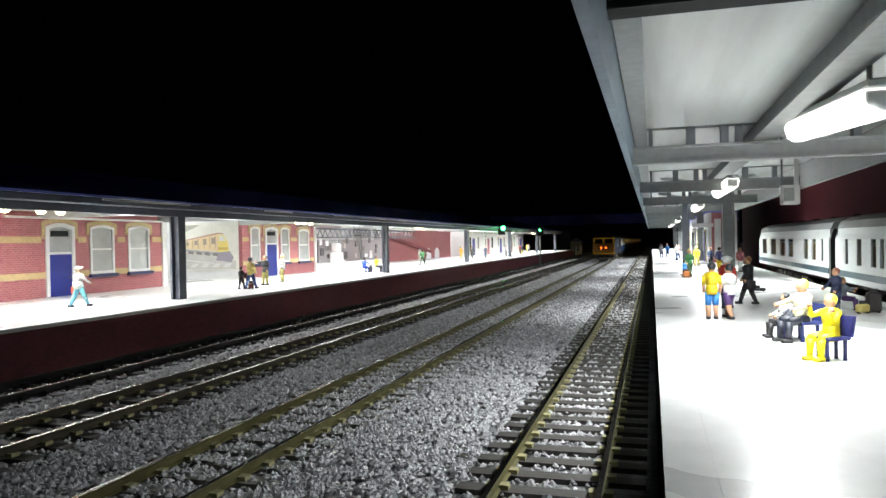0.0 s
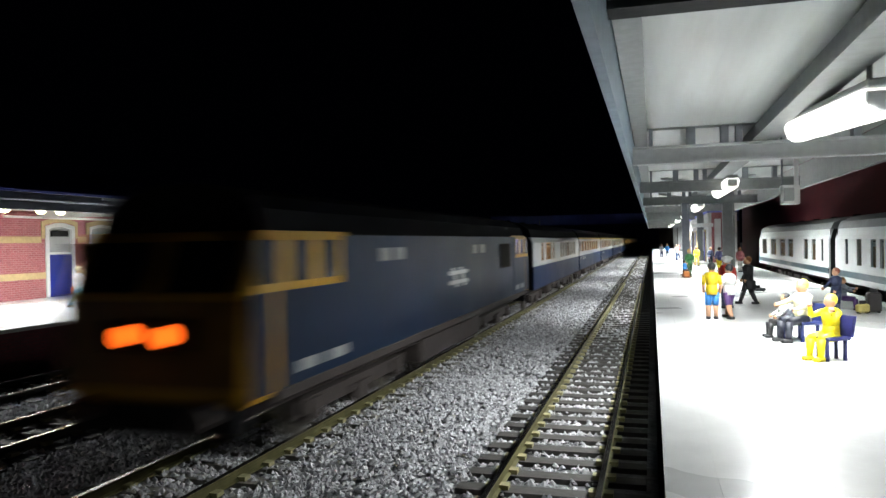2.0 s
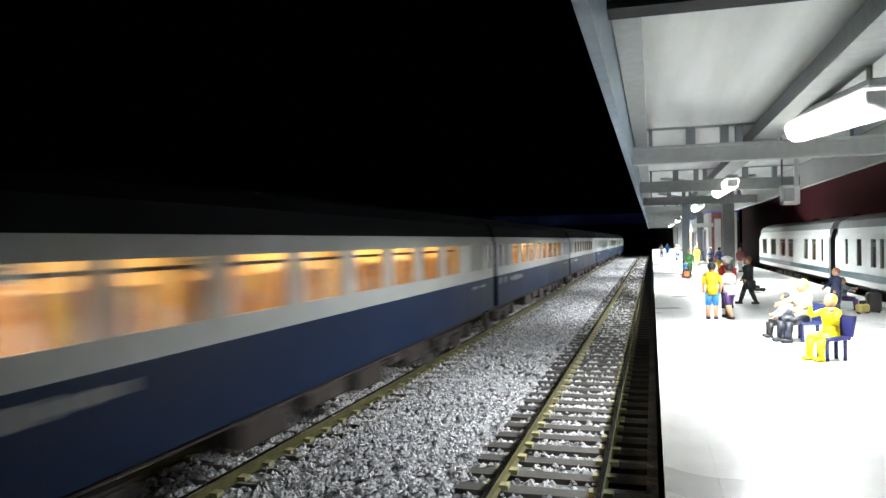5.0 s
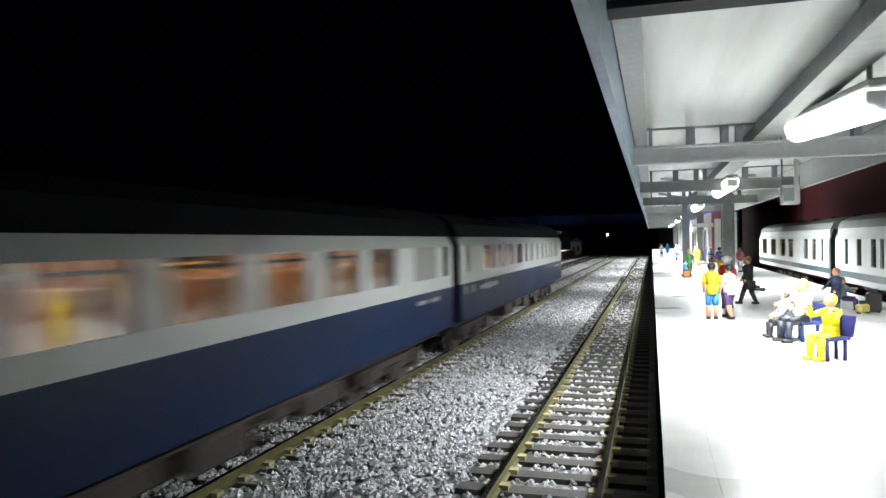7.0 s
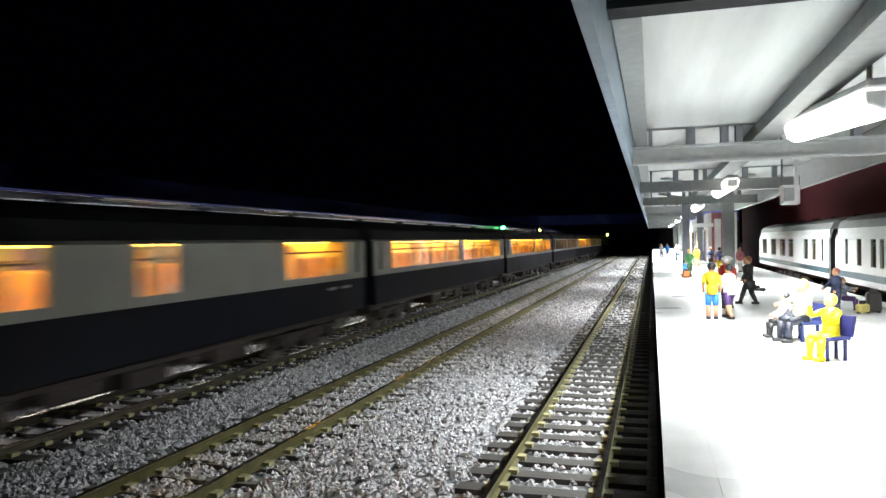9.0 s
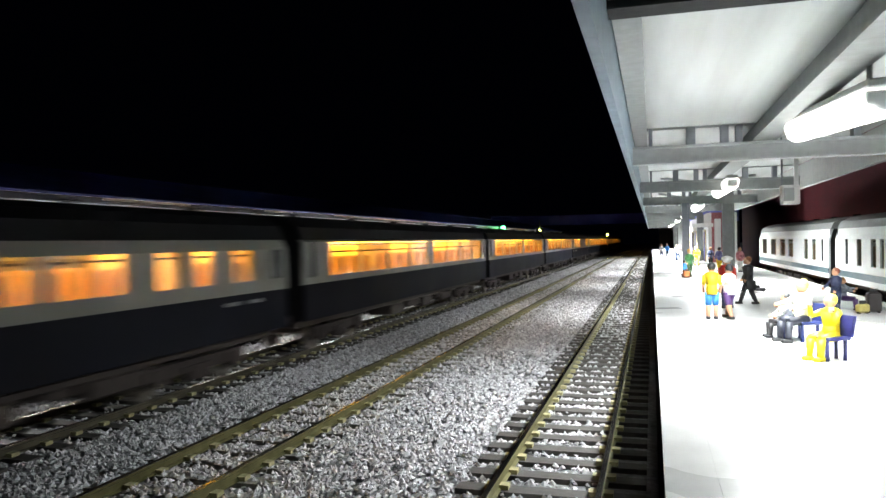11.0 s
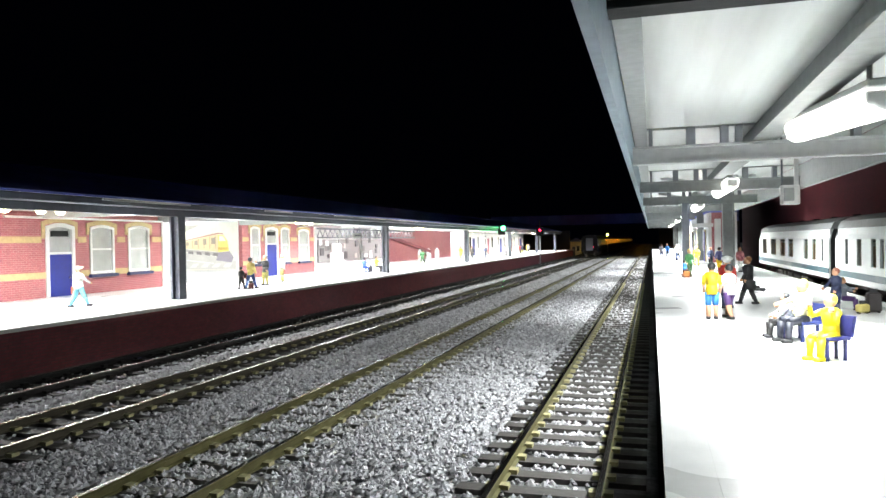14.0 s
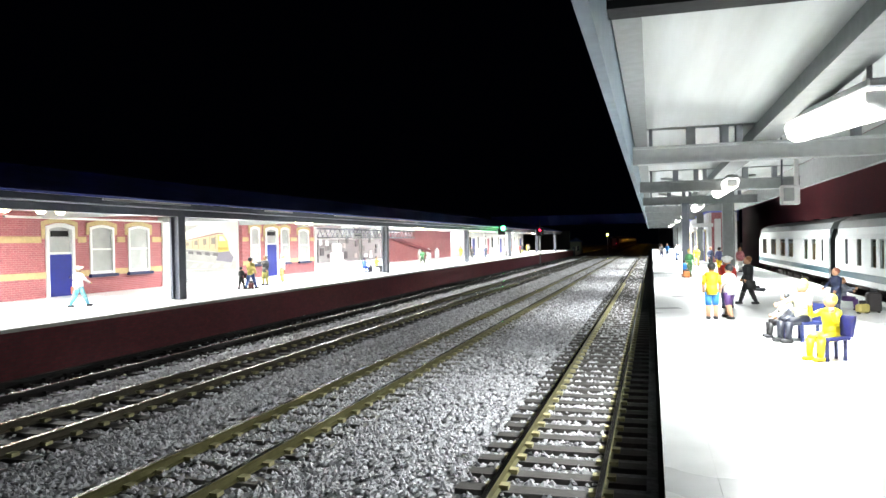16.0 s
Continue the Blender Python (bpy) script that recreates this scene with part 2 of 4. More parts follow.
def scatter_stones():
    """Loose granite chippings, each a small uneven block."""
    rng = np.random.default_rng(5)
    pts = []
    for y0, y1, dens, size in ((55, 210, 1.25, 0.62), (210, 430, 0.7, 0.66), (430, 800, 0.24, 0.9), (800, 1500, 0.1, 1.3)):
        n = int((y1 - y0) * 178 * dens)
        pts.append(np.c_[rng.uniform(-186, -9.5, n), rng.uniform(y0, y1, n), np.full(n, size)])
    p = np.concatenate(pts)
    off = np.min(np.abs(p[:, :1] - np.array(TRACKS)), axis=1)
    keep = (off > 14.5) | ((off < 7.3) & (rng.random(len(p)) < 0.9)) | ((off > 9.3) & (rng.random(len(p)) < 0.5))
    near = np.argmin(np.abs(p[:, :1] - np.array(TRACKS)), axis=1)
    phase = (p[:, 1] - 58 - 2.3 * near) / PITCH
    on_sleeper = np.abs(phase - np.round(phase)) * PITCH < 2.1
    buried = (near == 1) & (off < 15.6) & on_sleeper & ((off < 6.6) | (off > 10.6))
    keep |= buried & (rng.random(len(p)) < 0.75)
    keep &= ~((off < 15.6) & on_sleeper & (near != 1) & (rng.random(len(p)) < 0.93))
    keep &= ~((near > 1) & (off < 8.3) & (rng.random(len(p)) < 0.8))
    keep &= ~((p[:, 0] > -30) & (off < 7.3) & (rng.random(len(p)) < 0.35))
    p = p[keep]
    off, buried = off[keep], buried[keep]
    n = len(p)
    base = np.array([(1, 0, 0), (0, 1, 0), (-1, 0, 0), (0, -1, 0), (0, 0, 1), (0.2, 0.3, -0.8)], float)
    v = base[None] * p[:, 2][:, None, None] * rng.uniform(0.6, 1.25, (n, 6, 1)) + rng.normal(0, 0.14, (n, 6, 3))
    a = rng.uniform(0, 6.28, n)
    c, s = np.cos(a)[:, None], np.sin(a)[:, None]
    x, y = v[:, :, 0] * c - v[:, :, 1] * s, v[:, :, 0] * s + v[:, :, 1] * c
    z = v[:, :, 2] * 0.8 + (-2.75 + rng.uniform(0, 0.45, n) + np.where(off > 17, 0.35, 0.0) + np.where(buried, 0.55, 0.0))[:, None]
    v = np.stack((x + p[:, :1], y + p[:, 1:2], z), 2).reshape(-1, 3) * U
    f = np.array([(0, 1, 4), (1, 2, 4), (2, 3, 4), (3, 0, 4), (1, 0, 5), (2, 1, 5), (3, 2, 5), (0, 3, 5)])
    f = (f[None] + 6 * np.arange(n)[:, None, None]).reshape(-1, 3)
    me = bpy.data.meshes.new("ballast")
    me.from_pydata(v.tolist(), [], f.tolist())
    me.materials.append(M["stone"])
    tagged(new("ballast", me), "loose pale grey granite ballast chippings", "ballast", kind="stuff")


scatter_stones()


def sleeper_mesh(bm, y):
    w = 1.75
    box(bm, -15, 15, y - w, y + w, -3.9, -2.1, 0)
    for s in (-8.25, 8.25):
        for d in (-1.0, 1.0):
            box(bm, s + d * 1.15 - 0.75, s + d * 1.15 + 0.75, y - 0.95, y + 0.95, -2.1, -1.35, 1)


def sleeper_data(wood, chair):
    bm = bmesh.new()
    sleeper_mesh(bm, 0)
    return to_mesh("sleeper", bm, [wood, chair])


SLEEPERS = dict(dusty=sleeper_data(M["dustsleeper"], M["chair"]), olive=sleeper_data(M["sleeper"], M["chair"]), brown=sleeper_data(M["sleeper"], M["chair"]), shaded=sleeper_data(M["shadesleeper"], M["railshade"]))


def railway_track(x, first, tone="olive"):
    side_mat = dict(olive=M["rail"], dusty=M["rail"], brown=M["railbrown"], shaded=M["railshade"])[tone]
    tr = thing("railway_track", x, 0, 0, tone + "-sided steel rails on dark sleepers in grey ballast", "track", "parallel tracks")
    for s in (-8.25, 8.25):
        bm = bmesh.new()
        prism(bm, [(s - 0.8, -2.1), (s + 0.8, -2.1), (s + 0.8, -1.9), (s + 0.25, -1.7), (s + 0.25, -0.7), (s + 0.5, -0.5), (s + 0.5, -0.08), (s - 0.5, -0.08), (s - 0.5, -0.5), (s - 0.25, -0.7), (s - 0.25, -1.7), (s - 0.8, -1.9)], -4200, 6000)
        part("rail", bm, side_mat, tr, tone + " rail side")
        part("rail_head", slab(s - 0.45, s + 0.45, -4200, 6000, -0.08, 0.0), M["railtop"], tr, "polished running surface")
    rest = bmesh.new()
    for i in range(int(1700 / PITCH)):
        y = first + i * PITCH
        if i < 75:
            ob = part("sleeper", SLEEPERS[tone], None, tr)
            ob.location = (0, y * U, 0)
        else:
            box(rest, -15, 15, y - 1.75, y + 1.75, -3.9, -2.1)
    tagged(part("sleeper_bed", rest, M[dict(shaded="shadesleeper", dusty="dustsleeper").get(tone, "sleeper")], tr), kind="stuff")
    return tr


for i, x in enumerate(TRACKS):
    railway_track(x, 58 + 2.3 * i, ("olive", "dusty", "brown", "shaded")[i])


# ---- platforms ----
def platforms():
    structure("platform_left", slab(-640, -191.4, NEAR, FAR, -9, PL - 1.2), M["faceL"], "platform with dark red brick face")
    top = structure("platform_left_paving", slab(-640, -196, NEAR, FAR, PL - 1.2, PL), M["plat"], "bright white platform paving")
    structure("platform_left_coping", slab(-195.9, -190.2, NEAR, FAR, PL - 1.2, PL + 0.05), M["coping"], "white platform edge coping")
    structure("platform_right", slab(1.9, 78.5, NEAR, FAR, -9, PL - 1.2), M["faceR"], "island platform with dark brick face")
    structure("platform_right_paving", slab(6.1, 74.5, NEAR, FAR, PL - 1.2, PL), M["plat"], "glaring white island platform paving")
    structure("platform_right_coping", slab(0.9, 6.08, NEAR, FAR, PL - 1.2, PL + 0.01), M["plat"], "white platform edge coping")
    structure("platform_right_coping_far", slab(74.6, 79.6, NEAR, FAR, PL - 1.2, PL + 0.05), M["coping"], "white platform edge coping")


platforms()


# ---- the station building and canopy beyond the tracks ----
WALL = -294.0


def arch(bm, y0, y1, z0, z1, rise, x0, x1, mi=0, n=6):
    """Panel with a flat segmental head, facing the tracks."""
    pts = [(y0, z0), (y1, z0), (y1, z1 - rise)]
    for i in range(1, n):
        u = i / n
        pts.append((y1 + (y0 - y1) * u, z1 - rise + rise * math.sin(math.pi * u)))
    pts.append((y0, z1 - rise))
    prism(bm, pts, x0, x1, "x", mi)


def ring(bm, y0, y1, z0, z1, rise, t, x0, x1, foot=True, n=8):
    """Frame that follows an arched opening: jambs and head, t thick."""
    for a, b in ((y0, y0 + t), (y1 - t, y1)):
        box(bm, x0, x1 - 0.07, a, b, z0, z1 - rise - t * 0.2)
    pts = []
    for i in range(n + 1):
        u = i / n
        pts.append((y0 + (y1 - y0) * u, z1 - rise + rise * math.sin(math.pi * u)))
    poly = pts + [(p[0], p[1] - t) for p in pts[::-1]]
    prism(bm, poly, x0, x1, "x")
    if foot:
        box(bm, x0, x1, y0 + t, y1 - t, z0, z0 + t)


def window(parent, y0, y1, z0, z1, sill=True):
    bm = bmesh.new()
    ring(bm, y0, y1, z0, z1, 1.6, 1.5, WALL - 1.2, WALL + 0.7)
    w = part("window", bm, M["white"], parent, "white arched sash window")
    bm = bmesh.new()
    arch(bm, y0 + 1.2, y1 - 1.2, z0 + 1.2, z1 - 1.2, 1.5, WALL - 1.0, WALL - 0.6)
    part("pane", bm, M["pane"], w, "pale reflecting pane")
    part("glazing_bar", slab(WALL - 0.6, WALL + 0.3, y0 + 1.5, y1 - 1.5, (z0 + z1) / 2 - 0.5, (z0 + z1) / 2 + 0.5), M["white"], w)
    bm = bmesh.new()
    ring(bm, y0 - 2.4, y1 + 2.4, z1 - 5.5, z1 + 2.4, 1.9, 2.3, WALL, WALL + 0.5, foot=False)
    part("arch_surround", bm, M["buff"], w, "buff stone arch")
    if sill:
        part("sill", slab(WALL, WALL + 2.2, y0 - 1.2, y1 + 1.2, z0 - 1.8, z0 - 0.1), M["navy"], w, "dark blue sill")


def door(parent, y0, y1, z1, zb, transom=True):
    bm = bmesh.new()
    ring(bm, y0, y1, PL + 0.1, z1, 1.8, 2.0, WALL - 1.2, WALL + 0.9, foot=False)
    d = part("door", bm, M["white"], parent, "white door frame with blue door and fanlight")
    part("door_leaf", slab(WALL - 1.0, WALL + 0.2, y0 + 2, y1 - 2, PL + 0.1, zb), M["blue"], d, "royal blue door leaf")
    part("transom", slab(WALL - 1.0, WALL + 0.6, y0 + 2, y1 - 2, zb, zb + 1.2), M["white"], d)
    part("fanlight", slab(WALL - 1.0, WALL - 0.5, y0 + 2, y1 - 2, zb + 1.2, z1 - 2), M["pane"], d)
    if transom:
        part("sign_plate", slab(WALL - 0.5, WALL + 0.3, y0 + 4, y1 - 4, z1 - 7.0, z1 - 4.0), M["black"], d, "small black plate")
    part("door_handle", slab(WALL + 0.2, WALL + 0.9, y1 - 4.4, y1 - 3.4, PL + 9, PL + 10), M["railtop"], d)
    bm = bmesh.new()
    ring(bm, y0 - 2.4, y1 + 2.4, z1 - 8, z1 + 2.6, 2.1, 2.3, WALL, WALL + 0.5, foot=False)
    part("arch_surround", bm, M["buff"], d, "buff stone arch")


def station_building(y0, y1, label, openings):
    b = thing("station_building", WALL - 20, (y0 + y1) / 2, PL, label, "building", "platform buildings")
    b.matrix_world = Matrix.Identity(4)
    cuts = sorted((o[1], o[2], o[3], o[4]) for o in openings)
    bm = bmesh.new()
    at = y0
    for a, c, zl, zh in cuts:
        box(bm, WALL - 3, WALL, at, a, PL, 58)
        if zl > PL + 1:
            box(bm, WALL - 3, WALL, a, c, PL, zl)
        box(bm, WALL - 3, WALL, a, c, zh - 1.5, 58)
        at = c
    box(bm, WALL - 3, WALL, at, y1, PL, 58)
    part("wall", bm, M["brick"], b, "red brick wall")
    # end walls in white: the overexposed light on them is put into the colour
    part("end_wall", slab(WALL - 66, WALL - 3, y0, y0 + 3, PL, 58), M["white"], b, "return wall in white for its glare")
    part("end_wall", slab(WALL - 66, WALL - 3, y1 - 3, y1, PL, 58), M["white"], b, "return wall in white for its glare")
    part("corner_pilaster", slab(WALL - 2, WALL + 1.2, y1 - 2.8, y1 + 0.6, PL, 57), M["white"], b, "white corner pilaster")
    bands = bmesh.new()
    for zc in (25.0, 43.0):
        at = y0 + 0.2
        for a, c, zl, zh in cuts:
            if zl < zc < zh:
                pad = 2.6 if zc > 40 else 0.2
                if a - pad > at:
                    box(bands, WALL, WALL + 0.4, at, a - pad, zc - 1.6, zc + 1.6)
                at = c + pad
        box(bands, WALL, WALL + 0.4, at, y1 - 0.2, zc - 1.6, zc + 1.6)
    part("string_course", bands, M["buff"], b, "buff stone band")
    for o in openings:
        if o[0] == "door":
            door(b, *o[1:3], o[4], o[5])
        else:
            window(b, *o[1:5])
    return b


station_building(-80, 388, "red brick station building with buff stone bands and blue door", [
    ("window", 178, 196, 24.2, 51.2), ("window", 214, 232, 24.2, 51.2), ("door", 295, 314, PL, 51.6, 35.4),
    ("window", 325, 343.5, 24.2, 51.2), ("window", 355, 373.5, 24.2, 51.2)])
station_building(478, 600, "small red brick station office with blue door", [
    ("window", 489, 503, 24.0, 53.0), ("door", 511, 531, PL, 53.0, 38.8), ("window", 536, 550.5, 24.0, 53.0), ("window", 567, 587, 24.0, 52.0)])


def h_section(x, y, w, d, t):
    """Outline of a rolled steel H: web along x, flanges along y."""
    a, b, c, e = w / 2, w / 2 - t, d / 2, t * 0.8
    return [(x + u, y + v) for u, v in ((-a, -c), (-b, -c), (-b, -e), (b, -e), (b, -c), (a, -c), (a, c), (b, c), (b, e), (-b, e), (-b, c), (-a, c))]


def left_canopy():
    c = thing("platform_canopy", 0, 0, 0, "long dark canopy with grey edge beam along the platform", "canopy")
    part("edge_beam", slab(-215, -210.5, -100, 1760, 52.2, 55.2), M["post"], c, "grey steel edge beam")
    part("gutter", slab(-213, -207, -100, 1760, 55.3, 58.0, 0.3), M["post"], c, "pale gutter line")
    # white strips paint in the lit stretches of the gutter edge
    for ya, yb in ((236, 292), (360, 392), (452, 1755)):
        part("gutter_highlight", slab(-206.9, -206.3, ya, yb, 57.0, 57.9), M["white"], c, "thin white strip painting the lit gutter edge")
    bm = bmesh.new()
    prism(bm, [(-206.5, 58.0), (-206.5, 58.9), (-300, 80.5), (-300, 79)], -100, 1760)
    part("roof_slope", bm, M["slate"], c, "dark blue sheeted roof slope")
    bm = bmesh.new()
    prism(bm, [(-300, 79), (-300, 80.5), (-482, 78.5), (-482, 77.0)], -100, 1760)
    part("rear_slope", bm, M["slate"], c)
    part("soffit", slab(-293, -215.2, -100, 1760, 57.0, 57.7), M["cream"], c, "pale underside lining")
    part("hall_ceiling", slab(-473.5, -300, -100, 1760, 71.0, 72.0), M["white"], c, "white ceiling over the concourse")
    y = 16
    while y < 1760:
        part("cross_beam", slab(-293, -215.2, y - 1.5, y + 1.5, 53.5, 56.9), M["beam"], c)
        y += 91.6
    for y in [16 + 274.8 * i for i in range(7)]:
        part("post", prism(bmesh.new(), h_section(-213, y, 4.8, 5.2, 1.0), PL, 52.2, "z"), M["post"], c, "dark grey steel post")


left_canopy()


def bulb_row(y0, n, x=-236, step=9):
    r = thing("lamp_row", 0, 0, 0, "row of warm glowing bulbs under the canopy", "lamp", "canopy lamps")
    part("conduit", slab(x - 1, x + 1, y0 - 6, y0 + step * n, 56.0, 57.0), M["cream"], r)
    for i in range(n):
        bm = bmesh.new()
        ball(bm, (x, y0 + i * step, 53.8), 1.75, 0, 1, 1.3, 0.9)
        part("bulb", bm, M["bulb"], r, "warm glowing bulb", True)
        part("bulb_holder", rod(bmesh.new(), (x, y0 + i * step, 55.2), (x, y0 + i * step, 56.2), 1.0), M["cream"], r)


for y, n in ((218, 1), (235, 2), (455, 3), (720, 4), (960, 4), (1230, 4), (1480, 4)):
    bulb_row(y, n, step=10)


structure("wall_conduit", slab(-291.2, -289.6, 268, 387, 53.4, 54.4), M["white"], "white conduit along the wall head")


def hall_beyond():
    """Open concourse between the buildings: pale back wall, lattice girder, stair wall."""
    structure("wall_back", slab(-480, -474, -100, 1850, PL, 78), M["white"], "pale lit back wall of the station")
    g = thing("lattice_girder", 0, 0, 0, "dark painted lattice roof girder", "girder")
    x = -318
    part("top_chord", slab(x - 1.2, x + 1.2, 603, 960, 53.0, 54.6), M["beamdark"], g)
    part("bottom_chord", slab(x - 1.2, x + 1.2, 603, 960, 44.2, 45.8), M["beamdark"], g)
    yy = 606
    while yy < 950:
        for a, b in (((yy, 45.6), (yy + 6, 53.2)), ((yy + 6, 53.2), (yy + 12, 45.6))):
            part("brace", rod(bmesh.new(), (x, a[0], a[1]), (x, b[0], b[1]), 0.55, 5), M["beamdark"], g)
        yy += 12
    e = thing("station_office", 0, 0, 0, "white rendered station office range with dark windows", "building", "platform buildings")
    part("wall", slab(-310, -304, 1190, 1765, PL, 62), M["white"], e, "white rendered wall")
    part("end_wall", slab(-470, -310.1, 1190, 1196, PL, 62), M["white"], e)
    for k in range(9):
        yy = 1215 + k * 60
        w = part("window", slab(-304, -303.2, yy, yy + 16, 24, 48), M["cream"], e, "cream window frame")
        part("pane", slab(-303.2, -302.9, yy + 2, yy + 14, 26, 46), M["pane" if k % 3 else "darkglass"], w)
        if k % 2 == 0:
            part("door", slab(-304, -303, yy + 26, yy + 42, PL + 0.1, 44), M["brick" if k % 4 else "blue"], e, "painted door")
    s = thing("staircase", 0, 0, 0, "red brick staircase wall with sloping dark handrail", "staircase")
    bm = bmesh.new()
    prism(bm, [(870, PL), (1180, PL), (1180, 56), (1000, 56), (870, 50)], -333, -327, "x")
    part("stair_wall", bm, M["brick"], s, "red brick stair wall")
    bm = bmesh.new()
    prism(bm, [(880, 44), (1060, 22), (1060, 26), (880, 48)], -327, -324, "x")
    part("stringer", bm, M["darkbrick"], s, "dark sloping stringer")


hall_beyond()


# ---- the island canopy overhead ----
BEAMS = [233, 377, 520, 663, 806, 949, 1092, 1235, 1378, 1521, 1664]


def i_section(y, z0, z1, d, t):
    a, e = d / 2, 0.6
    return [(y - a, z0), (y + a, z0), (y + a, z0 + t), (y + e, z0 + t), (y + e, z1 - t), (y + a, z1 - t), (y + a, z1), (y - a, z1), (y - a, z1 - t), (y - e, z1 - t), (y - e, z0 + t), (y - a, z0 + t)]


def island_canopy():
    c = thing("island_canopy", 0, 0, 0, "pale grey sheeted canopy with steel beams over the island platform", "canopy")
    part("fascia", slab(-6.9, -5.4, -200, 1700, 60.4, 71.5), M["fascia"], c, "blue-grey fascia board")
    part("edge_trim", slab(-5.1, -0.9, -200, 1700, 69.8, 71.5), M["spine"], c)
    part("far_fascia", slab(68, 70, -200, 1700, 60.5, 71.5), M["beam"], c)
    # black strip added where the ceiling sheet ends at a dark gap
    part("gap_strip", slab(-5.3, 67.9, 99, 104, 68.6, 74), M["black"], c, "black strip for the dark roof gap")
    part("roof_panel", slab(-5.3, 67.9, 104.1, 230.5, 71.6, 73.0), M["soffit"], c, "satin grey ceiling sheet with stains and painted reflection streaks")
    part("roof_panel", slab(-5.3, 67.9, -200, 98.9, 71.6, 73.0), M["soffit"], c, "satin grey ceiling sheet")
    for i, y in enumerate(BEAMS):
        # first beam lighter, the rest darker: the lamplight on them is painted in
        part("cross_beam", prism(bmesh.new(), i_section(y, 60.8, 66.2, 4.2, 0.7), -5.2, 67.9, "x"), M["beam" if i == 0 else "spine"], c, "grey steel cross beam")
        if i + 1 < len(BEAMS):
            part("roof_panel", slab(-5.3, 67.9, y + 2.7, BEAMS[i + 1] - 2.6, 71.6, 73.0), M["soffit"], c, "satin grey ceiling sheet")
            for a, w in ((0.2, 0.5), (11.9, 1.3), (21.5, 1.1), (25.6, 0.9), (44, 1.2), (57, 1.0)):
                part("purlin_block", slab(a - w, a + w, y - 1.6, y + 2.6, 66.3, 71.5), M["beamdark"], c)
            for s in (-1, 1):
                part("knee_brace", rod(bmesh.new(), (30 + 3 * s, y + 3, 64.5), (30 + 24 * s, y + 46, 71.4), 0.9, 6), M["beam"], c)
    part("spine_beam", prism(bmesh.new(), [(29.0, 66.5), (36.0, 66.5), (36.0, 67.3), (33.6, 67.3), (33.6, 71.5), (30.2, 71.5), (30.2, 67.3), (29.0, 67.3)], 104.2, 1700), M["spine"], c, "grey longitudinal steel beam")
    for y in (520, 806, 1092, 1378, 1664):
        part("post", prism(bmesh.new(), h_section(50, y + 4, 7.4, 6.0, 0.9), PL, 71.5, "z"), M["spine"], c, "grey steel post")


island_canopy()


def strip_light(y, near=38.5):
    s = thing("strip_light", 36, y, 0, "glaring white strip light under the island canopy", "lamp", "island strip lights")
    part("housing", slab(-2.4, 2.4, -near - 2.5, 41, 65.0, 66.4, 0.3), M["beam"], s, "grey lamp housing")
    for e in (-24, 30):
        part("drop_rod", rod(bmesh.new(), (0, e, 66.3), (0, e, 71.6), 0.5, 6), M["beam"], s)
    # diffuser made wide and deep, so the lamp's glare is part of its shape
    bm = bmesh.new()
    prism(bm, [(-2.6, 64.9), (2.6, 64.9), (3.1, 63.4), (2.4, 61.0), (0.9, 60.0), (-0.9, 60.0), (-2.4, 61.0), (-3.1, 63.4)], -near, 38.5)
    part("diffuser", bm, M["tube"], s, "glowing white diffuser, enlarged to its glare")
    for e in (-near - 0.45, 38.95):
        part("end_cap", slab(-2.2, 2.2, e - 0.4, e + 0.4, 61.2, 64.6, 0.2), M["white"], s)
    return s


for y in LAMPS_R:
    lamp = strip_light(y, 30 if y < 200 else 38.5)
    if y < 200:
        # the nearest fitting is tilted to fit the camera's view, its near end low
        lamp.matrix_world = pose(36 * U, y * U, 61 * U, 4.2) @ pose(0, 0, -62 * U)


def monitor(x, y, z):
    m = thing("hanging_monitor", x, y, z, "small white departure monitor hanging from the canopy", "monitor")
    part("case", slab(-2.9, 2.9, -2.2, 2.2, 1.0, 7.6, 0.4), M["white"], m, "white case")
    part("screen", slab(-2.3, 1.0, -2.4, -2.2, 2.2, 6.6), M["beam"], m)
    part("hanger", rod(bmesh.new(), (-2.4, 0, 7.5), (-2.4, 0, 23.9), 0.35, 6), M["beamdark"], m)
    part("hanger", slab(1.4, 2.7, -0.6, 0.6, 7.5, 23.9), M["white"], m)


monitor(45.2, 268, 47.6)


# ---- the far side: retaining wall behind the parked train ----
structure("wall_right", slab(132, 140, -400, 1175, -9, 110), M["darkbrick"], "tall dark red brick retaining wall")
bm = bmesh.new()
ring(bm, 566, 698, 30, 51.5, 9.0, 3.0, 130.9, 131.95, foot=False, n=12)
structure("wall_arch", bm, M["brick"], "blind arch of lighter brick on the retaining wall")
structure("ballast_right", slab(79.7, 131.9, -4200, 6000, -8.9, -3.0), M["bed"], "grey ballast bed behind the island platform")


